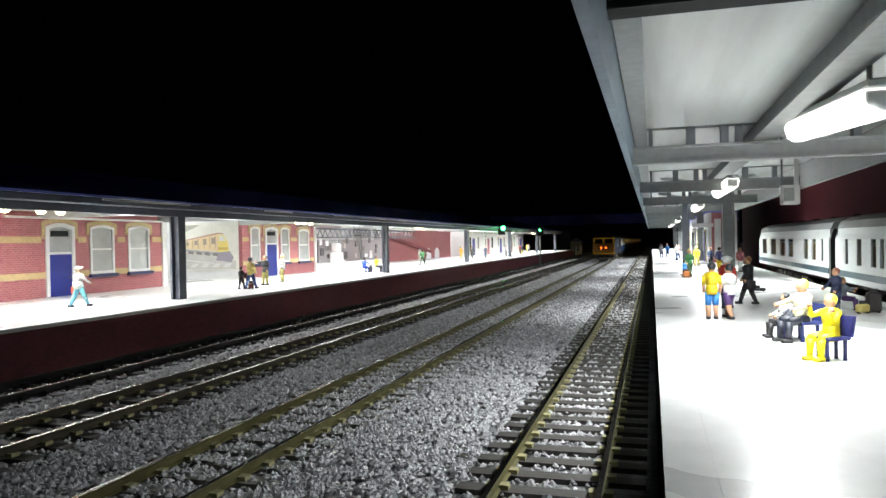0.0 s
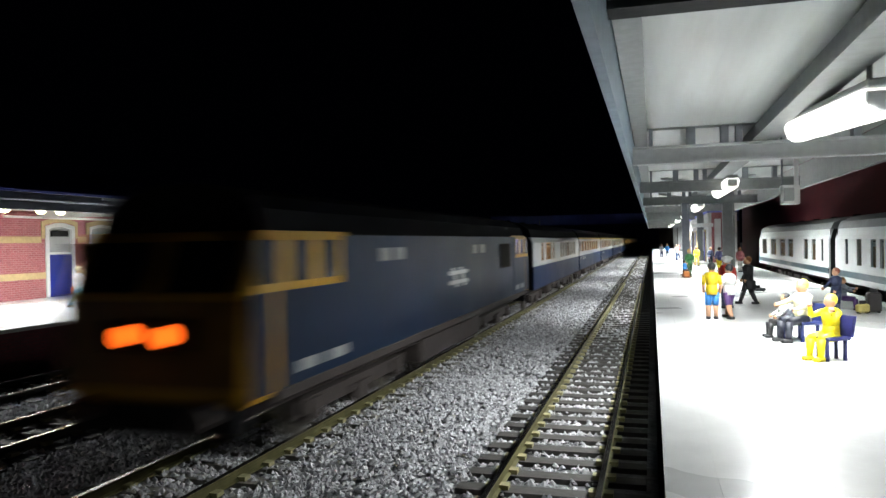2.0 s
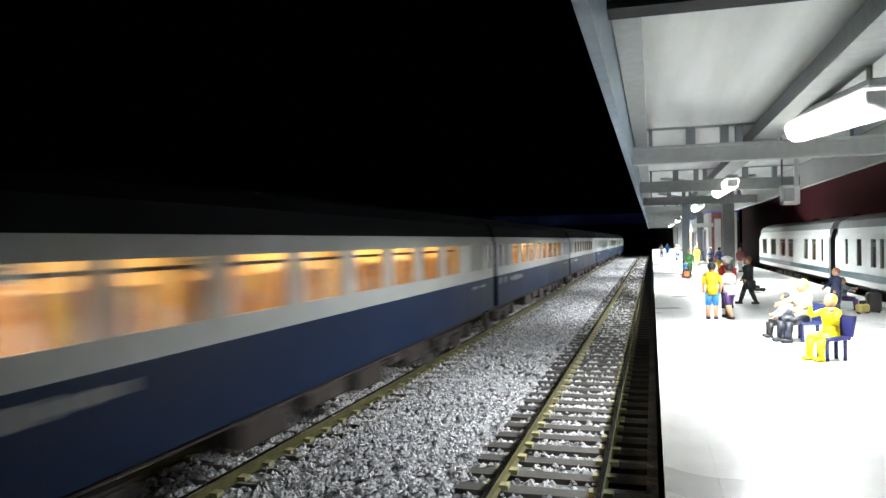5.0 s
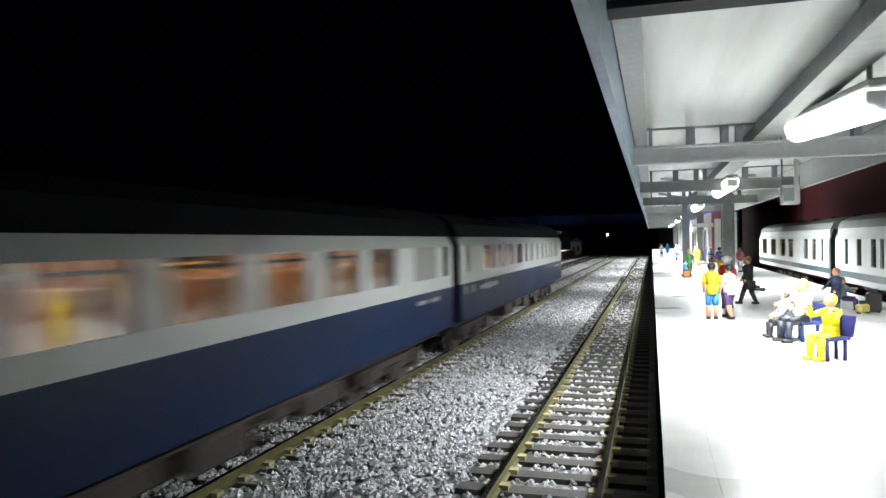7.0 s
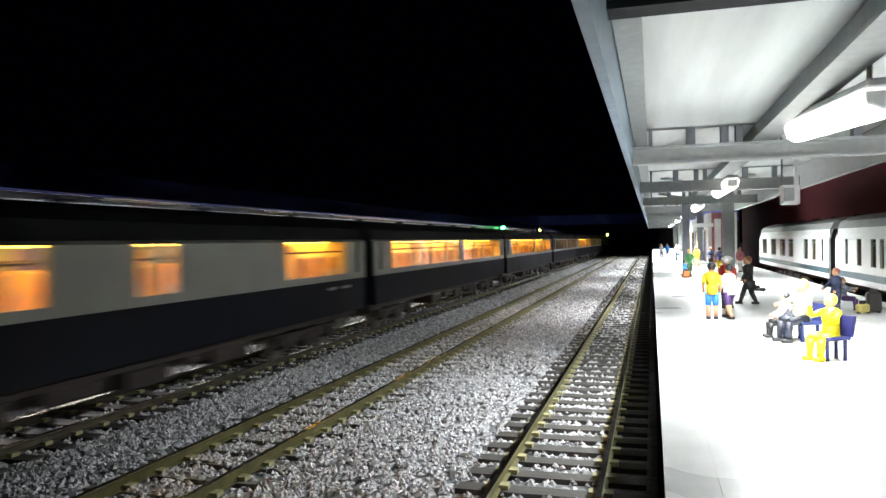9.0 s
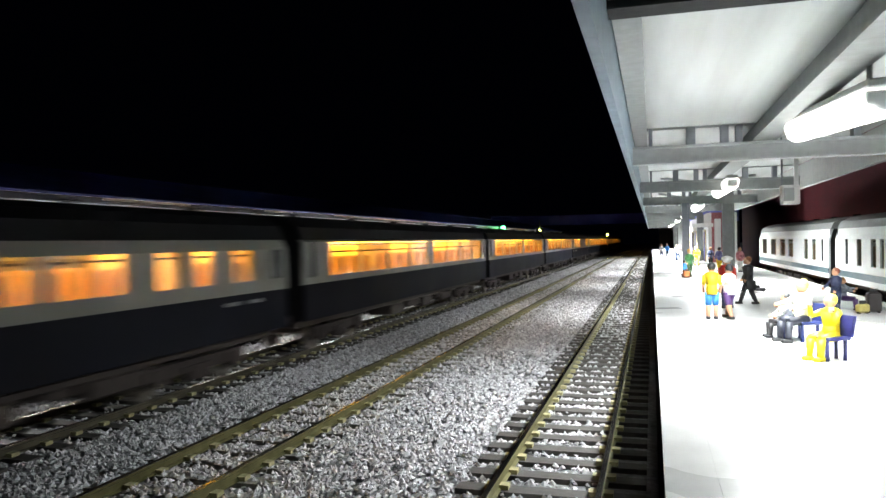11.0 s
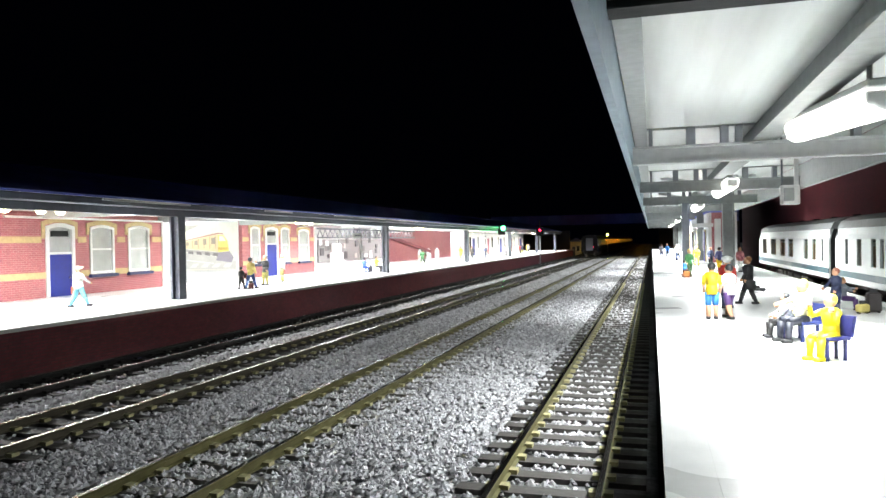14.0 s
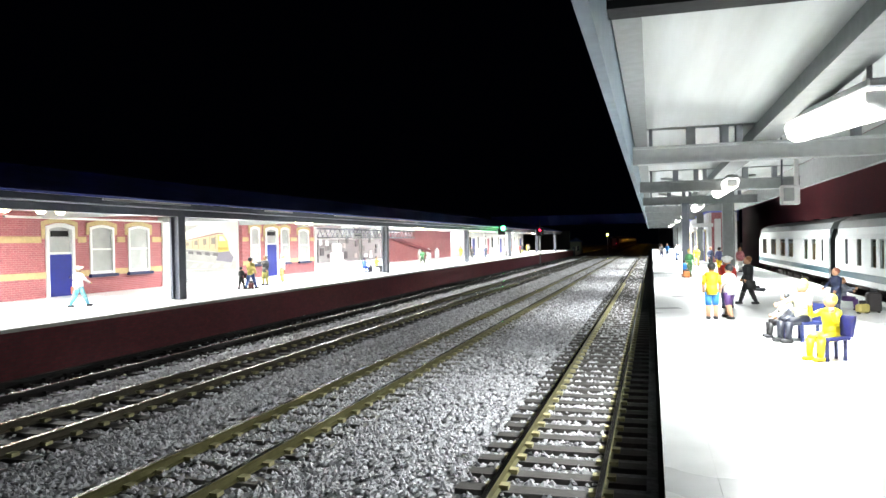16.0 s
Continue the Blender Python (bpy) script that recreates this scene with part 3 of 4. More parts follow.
# ---- coaches ----
def side(bm_of, s, L, wins, zb, zw0, zw1, zt, w, waist):
    """One body side: lower panel, waist band, pillars and cantrail, each into its own mesh by colour."""
    lo, up = bm_of
    x0, x1 = (w / 2 - 0.8, w / 2) if s > 0 else (-w / 2, -w / 2 + 0.8)
    ti, to = (w / 2 - 2.2, w / 2 - 1.2) if s > 0 else (-w / 2 + 1.2, -w / 2 + 2.2)
    box(lo, x0, x1, -L / 2, L / 2, zb, waist)
    box(up, x0, x1, -L / 2, L / 2, waist, zw0)
    at = -L / 2
    for a, b in wins:
        box(up, x0, x1, at, a, zw0, zw1)
        at = b
    box(up, x0, x1, at, L / 2, zw0, zw1)
    prism(up, [(x0, zw1), (x1, zw1), (to, zt) if s > 0 else (ti, zt), (ti, zt) if s > 0 else (to, zt)], -L / 2, L / 2)


def roof_outline(w, zt, top, n=8):
    pts = [(-(w / 2 - 1.1), zt)]
    for i in range(n + 1):
        a = math.pi * (1 - i / n)
        pts.append(((w / 2 - 1.1) * math.cos(a), zt + 0.3 + (top - zt - 0.3) * math.sin(a) ** 0.8))
    pts.append((w / 2 - 1.1, zt))
    return pts


def bogie(parent, y, wb=34.0):
    bm = bmesh.new()
    for s in (-1, 1):
        box(bm, s * 11.5 - 1.2, s * 11.5 + 1.2, y - wb / 2 - 6, y + wb / 2 + 6, 5.2, 8.4)
        for d in (-wb / 2, wb / 2):
            box(bm, s * 11.8 - 1.6, s * 11.8 + 1.6, y + d - 3.2, y + d + 3.2, 3.8, 8.0)
        box(bm, s * 11.8 - 1.8, s * 11.8 + 1.8, y - 5, y + 5, 3.2, 7.0)
    box(bm, -10, 10, y - 4, y + 4, 6, 12)
    b = part("bogie", bm, M["under"], parent, "dark bogie frame")
    for d in (-wb / 2, wb / 2):
        bm = bmesh.new()
        for s in (-1, 1):
            rod(bm, (s * 7.4, y + d, 6.2), (s * 9.4, y + d, 6.2), 6.2, 18)
        rod(bm, (-7.4, y + d, 6.2), (7.4, y + d, 6.2), 1.2, 8)
        part("wheelset", bm, M["wheel"], b, "steel wheels")


def coach(label, L, wins, zt=39.7, top=48.6, lower="railblue", upper="railgrey", lit="lit", inner="inner", stripe=False, tail=None, zb=12.3, waist=24.3, zw0=27.8, zw1=36.7, doors=(), hull="roof", marks=True, door_mat="darkglass", band=None, frosted=()):
    w = 36.0
    c = thing("coach", 0, 0, 0, label, "coach")
    lo, up = bmesh.new(), bmesh.new()
    holes = sorted(list(wins) + list(doors) + list(frosted))
    for s in (-1, 1):
        side((lo, up), s, L, holes, zb, zw0, zw1, zt, w, waist)
    for e in (-L / 2 + 0.4, L / 2 - 0.4):
        part("end_panel", slab(-w / 2 + 0.85, w / 2 - 0.85, e - 0.35, e + 0.35, zb, zt), M["black"], c, "black end panel")
    part("lower_side", lo, M[lower], c, "blue lower body side" if "blue" in lower else "white lower body side")
    part("upper_side", up, M[upper], c, "pale grey upper body side")
    bm = bmesh.new()
    prism(bm, roof_outline(w, zt, top), -L / 2, L / 2)
    part("roof", bm, M[hull], c, "dark curved roof", False)
    for a, b in wins:
        for s in (-1, 1):
            pane = part("pane", slab(s * (w / 2 - 0.55) - 0.1, s * (w / 2 - 0.55) + 0.1, a, b, zw0, zw1), M["glass"], c)
            pane.visible_shadow = False
    for a, b in doors:
        for s in (-1, 1):
            part("door_window", slab(s * (w / 2 - 0.5) - 0.15, s * (w / 2 - 0.5) + 0.15, a, b, zw0, zw1), M[door_mat], c, "dark door window")
    for a, b in frosted:
        for s in (-1, 1):
            part("frosted_window", slab(s * (w / 2 - 0.5) - 0.15, s * (w / 2 - 0.5) + 0.15, a, b, zw0, zw1), M["frost"], c, "frosted lavatory window")
    part("floor", slab(-w / 2 + 1, w / 2 - 1, -L / 2 + 1, L / 2 - 1, zb + 0.5, zb + 2), M[inner], c)
    part("lit_ceiling", slab(-9, 9, -L / 2 + 14, L / 2 - 14, zt - 1.2, zt - 0.6), M[lit], c, "warm lit ceiling strip")
    seats = bmesh.new()
    a0, a1 = (wins[0][0], wins[-1][1]) if wins else (0, 0)
    y = a0 + 3
    while y < a1 - 3:
        for x in (-15.0, 4.5):
            box(seats, x, x + 10.5, y, y + 2.4, zb + 2, 33.2, 0)
            box(seats, x, x + 10.5, y - 4.5, y + 7, zb + 2, 23.5, 0)
        y += 13.2
    part("seating", seats, M["seat"], c, "moulded orange-brown seating")
    part("partition", slab(-w / 2 + 1, w / 2 - 1, a0 - 3.4, a0 - 2.4, zb + 2, zt - 0.7), M[inner], c)
    part("partition", slab(-w / 2 + 1, w / 2 - 1, a1 + 2.4, a1 + 3.4, zb + 2, zt - 0.7), M[inner], c)
    for s in (-1, 1):
        part("luggage_rack", slab(s * 14.5 - 1.6, s * 14.5 + 1.6, a0, a1, 35.0, 35.5), M["under"], c)
    for k in range(3):
        part("bulkhead", slab(-15, 15, a0 + (a1 - a0) * (k + 0.7) / 3.2, a0 + (a1 - a0) * (k + 0.7) / 3.2 + 0.8, zb + 2, 37.5), M[inner], c)
    if stripe:
        bm = bmesh.new()
        for s in (-1, 1):
            box(bm, s * (w / 2 - 0.55) - 0.6, s * (w / 2 - 0.55) + 0.6, -L / 2, L / 2, zt - 1.1, zt + 0.2)
        part("first_class_stripe", bm, M["stripe"], c, "yellow first-class stripe")
    if band:
        bm = bmesh.new()
        for s in (-1, 1):
            box(bm, s * (w / 2) - 0.25, s * (w / 2) + 0.25, -L / 2, L / 2, band[0], band[1])
        part("side_band", bm, M["teal"], c, "teal waist band")
    if marks:
        bars = []
        for k in range(10):
            g = (0.5, 0.6, 0.5, 1.6, 1.2, 1.5, 0.4, 1.0, 0.6, 0.5)[k]
            bars.append((-L / 2 + 28 + k * 3.0, -L / 2 + 30.2 + k * 3.0, 21.2 - g / 2, 22.2 + g / 2))
        bars += [(yy, yy + 2.4, 20.8, 23.2) for yy in (-L / 2 + 5, -L / 2 + 15.5)]
        bars += [(yy, yy + 6, 21.4, 22.4) for yy in (L / 2 - 22, L / 2 - 34)]
        for ya, yb, za, zc in bars:
            bm = bmesh.new()
            box(bm, w / 2, w / 2 + 0.12, ya, yb, za, zc)
            part("marking_bar", bm, M["beam"], c, "pale grey marking bar")
    u = bmesh.new()
    box(u, -14, 14, -L / 2 + 2, L / 2 - 2, zb - 2.5, zb)
    for k, (ya, yb, zz) in enumerate(((-48, -30, 5), (-24, -6, 6.5), (0, 16, 5), (22, 30, 7.5), (34, 52, 5.5))):
        box(u, -14.5, -3, ya, yb, zz, zb - 2.5, 0, 0.5)
        box(u, 3, 14.5, ya + 3, yb + 4, zz, zb - 2.5, 0, 0.5)
    part("underframe", u, M["under"], c, "dark underframe with equipment boxes")
    for e in (-1, 1):
        bogie(c, e * (L / 2 - 40))
        part("gangway", slab(-7.5, 7.5, e * (L / 2) - (0 if e > 0 else 2.5), e * (L / 2) + (2.5 if e > 0 else 0), 14, 41, 0.6), M["post"], c, "dark grey corridor connection")
    for s in (-1, 1):
        for e in (-1, 1):
            part("buffer", rod(bmesh.new(), (s * 11.5, e * L / 2, 13), (s * 11.5, e * (L / 2 + 2.2), 13), 1.6, 10), M["under"], c)
    if tail:
        part("tail_lamp", slab(6.5, 9.5, -L / 2 - 1.0, -L / 2 - 0.05, 21.5, 23.0), M["red"], c, "glowing red tail lamp")
    for k in range(5):
        part("roof_vent", slab(-1.5, 1.5, -L / 2 + L * (k + 0.5) / 5 - 2, -L / 2 + L * (k + 0.5) / 5 + 2, top - 0.3, top + 0.9, 0.3), M["roof"], c)
    return c


def even(a, b, n, gap):
    step = (b - a) / n
    return [(a + i * step + gap / 2, a + (i + 1) * step - gap / 2) for i in range(n)]


def locomotive(label, L=263.0, w=35.5, zt=39.8, top=49.0, dull=False):
    c = thing("locomotive", 0, 0, 0, label, "locomotive")
    body, front, nose_tone = (M["dullblue"], M["under"], M["under"]) if dull else (M["locoblue"], M["yellow"], M["nose"])
    yc = L / 2 - 41
    bm = bmesh.new()
    box(bm, -w / 2, w / 2, -yc, yc, 14.2, zt)
    part("body_side", bm, body, c, "plain body side")
    part("solebar", slab(-w / 2 - 0.2, w / 2 + 0.2, -L / 2 + 8, L / 2 - 8, 12.2, 14.2, 0.2), M["under"], c)
    bm = bmesh.new()
    prism(bm, roof_outline(w, zt, top), -L / 2 + 8, L / 2 - 8)
    part("roof", bm, M["roof"], c, "dark roof")
    for e in (-1, 1):
        # wrapped yellow nose with a raked upper front
        prof = [(e * (yc + 0.05), 13), (e * (L / 2 - 1), 13), (e * L / 2, 16), (e * (L / 2 - 1), 29.5), (e * (L / 2 - 6), 40.5), (e * (yc + 0.05), 40.5)]
        bm = bmesh.new()
        prism(bm, prof, -w / 2 + 0.1, w / 2 - 0.1, "x")
        bmesh.ops.bevel(bm, geom=bm.edges[:], offset=0.8, segments=2, affect="EDGES")
        cab = part("cab", bm, front, c, "dark cab end" if dull else "yellow cab end")
        # plate over the yellow front, its shade painted in by a darker tone
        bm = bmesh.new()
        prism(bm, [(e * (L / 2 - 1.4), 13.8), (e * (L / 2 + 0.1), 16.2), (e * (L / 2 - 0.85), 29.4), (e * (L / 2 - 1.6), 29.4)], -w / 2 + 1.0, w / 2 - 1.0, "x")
        part("nose_plate", bm, nose_tone, cab, "nose plate, shade-toned where yellow")
        for k in (-1, 1):
            part("windscreen", (lambda b: prism(b, [(e * (L / 2 - 1.2), 30.8), (e * (L / 2 - 0.9), 30.8), (e * (L / 2 - 4.9), 38.9), (e * (L / 2 - 5.6), 38.9)], k * 8.2 - 6.6, k * 8.2 + 6.6, "x"))(bmesh.new()), M["darkglass"], cab, "dark windscreen")
            # upper cab side with its three windows, lower cab side in body colour, yellow door posts
            for a, b in ((3.6, 10.6), (15.0, 22.6), (26.6, 34.0)):
                y0, y1 = sorted((e * (L / 2 - a), e * (L / 2 - b)))
                part("cab_window", slab(k * (w / 2 - 0.2) - 0.2, k * (w / 2 - 0.2) + 0.25, y0, y1, 31.8, 38.9), M["darkglass"], cab, "dark cab side window")
            for a, b in ((1.6, 8.0), (10.2, 40.8)):
                y0, y1 = sorted((e * (L / 2 - a), e * (L / 2 - b)))
                part("cab_door", slab(k * (w / 2) - 0.3, k * (w / 2) + 0.15, y0, y1, 14.2, 30.4), body, cab, "dark blue cab side panel")
            y0, y1 = sorted((e * (L / 2 - 36.4), e * (L / 2 - 40.9)))
            part("cab_rear_panel", slab(k * (w / 2) - 0.3, k * (w / 2) + 0.15, y0, y1, 30.4, 39.7), body, cab, "dark blue panel behind the cab windows")
            for a in (16.5, 29.0):
                y0, y1 = sorted((e * (L / 2 - a), e * (L / 2 - a - 8.0)))
                part("data_panel", slab(k * (w / 2) + 0.15, k * (w / 2) + 0.3, y0, y1, 16.0, 18.0), M["beam"], cab, "pale grey data panel")
        y0, y1 = sorted((e * (L / 2 + 0.3), e * (L / 2 - 1.5)))
        if e < 0 and not dull:
            for k in (-1, 1):
                part("headcode_lamp", rod(bmesh.new(), (k * 3.7, y1, 24), (k * 3.7, y0 - 0.2, 24), 1.7, 12), M["head"], cab, "glowing orange headcode lamp")
            part("headcode_panel", slab(-8, 8, y0 + 0.1, y1, 21.5, 26.5), M["black"], cab)
        part("buffer_beam", slab(-w / 2 + 2, w / 2 - 2, min(e * (L / 2 - 1), e * (L / 2 - 4)), max(e * (L / 2 - 1), e * (L / 2 - 4)), 8, 13), M["black"], c)
        for k in (-1, 1):
            part("buffer", rod(bmesh.new(), (k * 11.5, e * (L / 2 - 1), 12), (k * 11.5, e * (L / 2 + 4), 12), 2.0, 10), M["under"], c)
        bogie(c, e * (L / 2 - 56), 48)
    for k in (-1, 1):
        for y in (-74, -64, 14, 26):
            part("body_window", slab(k * w / 2 - 0.2, k * w / 2 + 0.2, y, y + 6, 34.0, 37.0, 0.1), M["beam"], c, "small pale body window")
    for k in (-1, 1):
        bm = bmesh.new()
        for zz, ya, yb in ((25.4, -16, 6), (28.4, -16, 6)):
            box(bm, k * w / 2 - 0.15, k * w / 2 + 0.15, ya, yb, zz - 0.6, zz + 0.6)
        for d in (-9.5, 0.0):
            prism(bm, [(d - 4, 30.0), (d - 1.2, 30.0), (d + 4, 23.8), (d + 1.2, 23.8)], k * w / 2 - 0.18, k * w / 2 + 0.18, "x")
        part("emblem", bm, M["lettering"], c, "white bar emblem")
    u = bmesh.new()
    box(u, -15, 15, -36, 36, 4, 11.6, 0, 0.8)
    box(u, -14, 14, -L / 2 + 8, L / 2 - 8, 10, 11.6)
    part("fuel_tank", u, M["under"], c, "dark tanks between the bogies")
    part("grille", (lambda b: [box(b, w / 2 - 0.1, w / 2 + 0.25, 62 + k * 1.8, 63 + k * 1.8, 27, 37) for k in range(12)] and b)(bmesh.new()), M["under"], c)
    return c


LC, LM = 262.0, 276.0
ends = ((-LC / 2 + 4, -LC / 2 + 10), (LC / 2 - 10, LC / 2 - 4))
ends3 = ((-LM / 2 + 4, -LM / 2 + 9), (LM / 2 - 9, LM / 2 - 4))
FROST = ((-LC / 2 + 15, -LC / 2 + 24), (LC / 2 - 37, LC / 2 - 17))
wide = [(-109.4 + 28.35 * k, -87.5 + 28.35 * k) for k in range(7)] + [(89, 99)]
wide[0] = (-106.5, -87.5)
slim = even(-100.4, 83.6, 8, 6.0)
TRAIN1, TRAIN2 = [], []
X1, X2 = TRACKS[1], TRACKS[2]

loco = locomotive("blue diesel locomotive with yellow cab ends and glowing headcode lamps")
TRAIN1.append((loco, 131.5))
buffet_one = coach("pale grey and blue buffet coach with curtained dim windows", 243.0, [(-92, -80), (-74, -48), (-42, -34), (-4, 4), (10, 18), (26, 34), (38, 52), (56, 64), (68, 76), (82, 94)], lit="litbuff", inner="innercream", marks=False, zw0=26.6, zw1=36.8)
first = coach("blue and grey coach with yellow stripe and warm lit windows", LC, wide, stripe=True, lit="litwarm", doors=ends, frosted=((-118, -110),))
plain = coach("blue and grey coach with warm lit windows", LC, slim, lit="litwarm", doors=ends, frosted=FROST)
pale = coach("blue and grey coach with dimly lit windows", LC, slim, lit="litpale", inner="innerbrown", doors=ends, frosted=FROST)
lastc = coach("blue and grey rear coach with dim windows", 268.0, even(-104, -14, 4, 6.5), lit="litpale", inner="innerbrown", doors=[(-127, -121), (-9.8, -3.7)], frosted=[(3, 14), (24, 32), (43, 52), (58.7, 66), (72.6, 78.7), (82.8, 89.5), (97, 114)])
order = [buffet_one, first, first, first, plain, plain, plain, pale, pale, pale, lastc]
JOINTS = (273, 524, 796, 1076, 1350, 1619, 1888, 2157, 2427, 2694, 2967, 3245)      # from the locomotive's nose
used = set()
for i, src in enumerate(order):
    ob = src if src not in used else copy_thing(src, Matrix.Identity(4))
    used.add(src)
    TRAIN1.append((ob, (JOINTS[i] + JOINTS[i + 1]) / 2))

grand = even(-118, 3, 4, 1.8) + even(11, 125, 4, 1.8)
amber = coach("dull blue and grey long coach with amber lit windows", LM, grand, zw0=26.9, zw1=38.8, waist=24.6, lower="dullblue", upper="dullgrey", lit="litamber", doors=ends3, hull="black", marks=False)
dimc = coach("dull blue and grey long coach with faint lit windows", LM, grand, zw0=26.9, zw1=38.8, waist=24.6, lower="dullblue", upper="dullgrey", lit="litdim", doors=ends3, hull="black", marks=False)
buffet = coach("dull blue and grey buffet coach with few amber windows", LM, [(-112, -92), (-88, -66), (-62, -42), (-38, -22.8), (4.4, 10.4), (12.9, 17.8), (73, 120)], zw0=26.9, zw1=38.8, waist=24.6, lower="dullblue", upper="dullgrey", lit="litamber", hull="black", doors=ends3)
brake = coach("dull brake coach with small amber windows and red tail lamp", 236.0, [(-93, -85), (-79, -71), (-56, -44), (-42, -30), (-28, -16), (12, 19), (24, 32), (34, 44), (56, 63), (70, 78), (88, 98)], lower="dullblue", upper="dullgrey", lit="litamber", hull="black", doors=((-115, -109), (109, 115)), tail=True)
engine = locomotive("dark diesel locomotive leading a long coach train", dull=True)
order2 = [dimc, amber, dimc, amber, amber, buffet, amber, amber, amber, brake]
seq = []
seq.append((brake, 123.0))
for k, src in enumerate(order2[-2::-1]):
    ob = src if src not in used else copy_thing(src, Matrix.Identity(4))
    used.add(src)
    seq.append((ob, 247.0 + 287.0 * k + 143.5))
seq.append((engine, 247.0 + 287.0 * 9 + 134.0))
TRAIN2 = seq

# the parked unit behind the island platform
def parked(label, y, wins, doors):
    u = coach(label, 233, wins, lower="railgrey", upper="railgrey", lit="innerpale", inner="innerpale", waist=24, zb=17.2, zw0=25.2, zw1=36.2, band=(19.6, 22.2), hull="spine", marks=False, doors=doors, zt=41.0, top=47.5)
    u.matrix_world = pose(100 * U, y * U, 0)
    tagged(u, group="parked unit")


parked("white parked unit coach with teal band and yellow end", 503, [(-88, -77), (-68, -56), (-25, -7), (2, 22), (37, 60), (78, 100)], [(-105, -100)])
parked("white parked unit coach with teal band and narrow windows", 257, [(-80, -73), (-60, -53), (-47, -40), (-20, -13), (0, 7), (20, 27), (43, 48), (53, 60), (73, 80)], [(94, 99)])
railway_track(100, 58)


# ---- painted figures and things on the platforms ----
PAINTS = {}


def paint(color, rough=0.5):
    key = tuple(color)
    if key not in PAINTS:
        PAINTS[key] = mat("figure_paint", color, rough, vary=0.12, grain=700, bump=0.1)
    return PAINTS[key]


SKIN, BLACK, WHITE_C = (0.55, 0.30, 0.18), (0.02, 0.02, 0.022), (0.78, 0.78, 0.76)


def figurine(x, y, label, top, legs, hair=BLACK, tall=17.0, rz=0.0, stride=1.0, arms=(10, 10), bend=20, seated=False, shorts=None, shoes=BLACK, bag=None, hat=None, group="platform figures"):
    """A small painted figure in one mesh, facing -y before it is turned."""
    k = tall / 17.0
    bm = bmesh.new()
    # colours: 0 top, 1 legs, 2 skin, 3 hair, 4 shoes, 5 bag
    hip = 8.2
    for s in (-1, 1):
        fy = s * stride * 1.6
        if seated:
            knee, foot = (s * 1.3, -4.6, 4.6), (s * 1.4, -4.9, 0.5)
            rod(bm, (s * 1.2, 0, 5.0), knee, 1.15, 8, 0.95, 1)
            rod(bm, knee, foot, 0.95, 8, 0.6, 1)
        else:
            knee, foot = (s * 1.05, fy * 0.45 - 0.25, 4.3), (s * 1.1, fy, 0.5)
            rod(bm, (s * 0.95, 0, hip), knee, 1.2, 8, 0.95, 1)
            rod(bm, knee, foot, 0.92, 8, 0.62, 2 if shorts else 1)
        box(bm, foot[0] - 0.7, foot[0] + 0.7, foot[1] - 1.7, foot[1] + 0.8, 0, 0.9, 4, 0.2)
    base = 4.2 if seated else hip - 0.6
    rod(bm, (0, 0, base), (0, 0.1, base + 3.0), 1.9, 10, 1.65, 0)
    rod(bm, (0, 0.1, base + 2.9), (0, 0.0, base + 6.0), 1.65, 10, 2.1, 0)
    ball(bm, (0, 0, base + 6.0), 2.05, 0, 1.05, 0.75, 0.45)
    sh = base + 5.7
    for s, a in zip((-1, 1), arms):
        aa = radians(a)
        el = (s * (2.3 + 0.6 * math.sin(aa)), -2.6 * math.sin(aa), sh - 2.8 * math.cos(aa))
        hd = (el[0] - s * 0.1, el[1] - 2.4 * math.sin(aa + radians(bend)), el[2] - 2.4 * math.cos(aa + radians(bend)))
        rod(bm, (s * 1.95, 0, sh), el, 0.72, 7, 0.6, 0)
        rod(bm, el, hd, 0.58, 7, 0.42, 2 if shorts else 0)
        ball(bm, hd, 0.62, 2, seg=6)
    rod(bm, (0, 0, sh), (0, -0.1, sh + 1.4), 0.7, 7, 0.6, 2)
    ball(bm, (0, -0.15, sh + 2.35), 1.28, 2, 0.92, 1.0, 1.15)
    ball(bm, (0, 0.2, sh + 2.75), 1.33, 3, 0.97, 1.0, 1.0)
    if hat:
        rod(bm, (0, -0.3, sh + 3.0), (0, -0.2, sh + 3.3), 1.9, 10, 1.7, 3)
    if bag:
        box(bm, 2.2, 3.4, -1.6, 1.8, base - 2.2, base + 1.0, 5, 0.3)
    bmesh.ops.scale(bm, vec=(k, k, k), verts=bm.verts[:])
    ob = part("figurine", bm, [paint(top), paint(legs), paint(SKIN), paint(hair), paint(shoes), paint(bag or BLACK)], None, "", True)
    ob.matrix_world = pose(x * U, y * U, (PL + 0.02) * U, 0, 0, rz)
    return tagged(ob, label, "figurine", group)


YEL, BLU, PUR, RED, NAVY = (0.75, 0.55, 0.02), (0.05, 0.25, 0.65), (0.09, 0.04, 0.16), (0.45, 0.03, 0.02), (0.03, 0.04, 0.09)
OLIVE, TEAL, GREEN, PINK = (0.30, 0.28, 0.08), (0.12, 0.35, 0.42), (0.04, 0.16, 0.05), (0.6, 0.2, 0.22)
figurine(17.0, 228.6, "model figure in yellow shirt and blue shorts", YEL, BLU, tall=16.6, rz=178, stride=0.1, shorts=True)
figurine(22.0, 231, "model figure in white shirt and purple shorts", WHITE_C, PUR, BLACK, tall=16.0, rz=215, stride=1.5, shorts=True)
figurine(24.6, 264, "model figure in red top with white cap", RED, NAVY, WHITE_C, tall=17.6, rz=170, stride=0.3, hat=True)
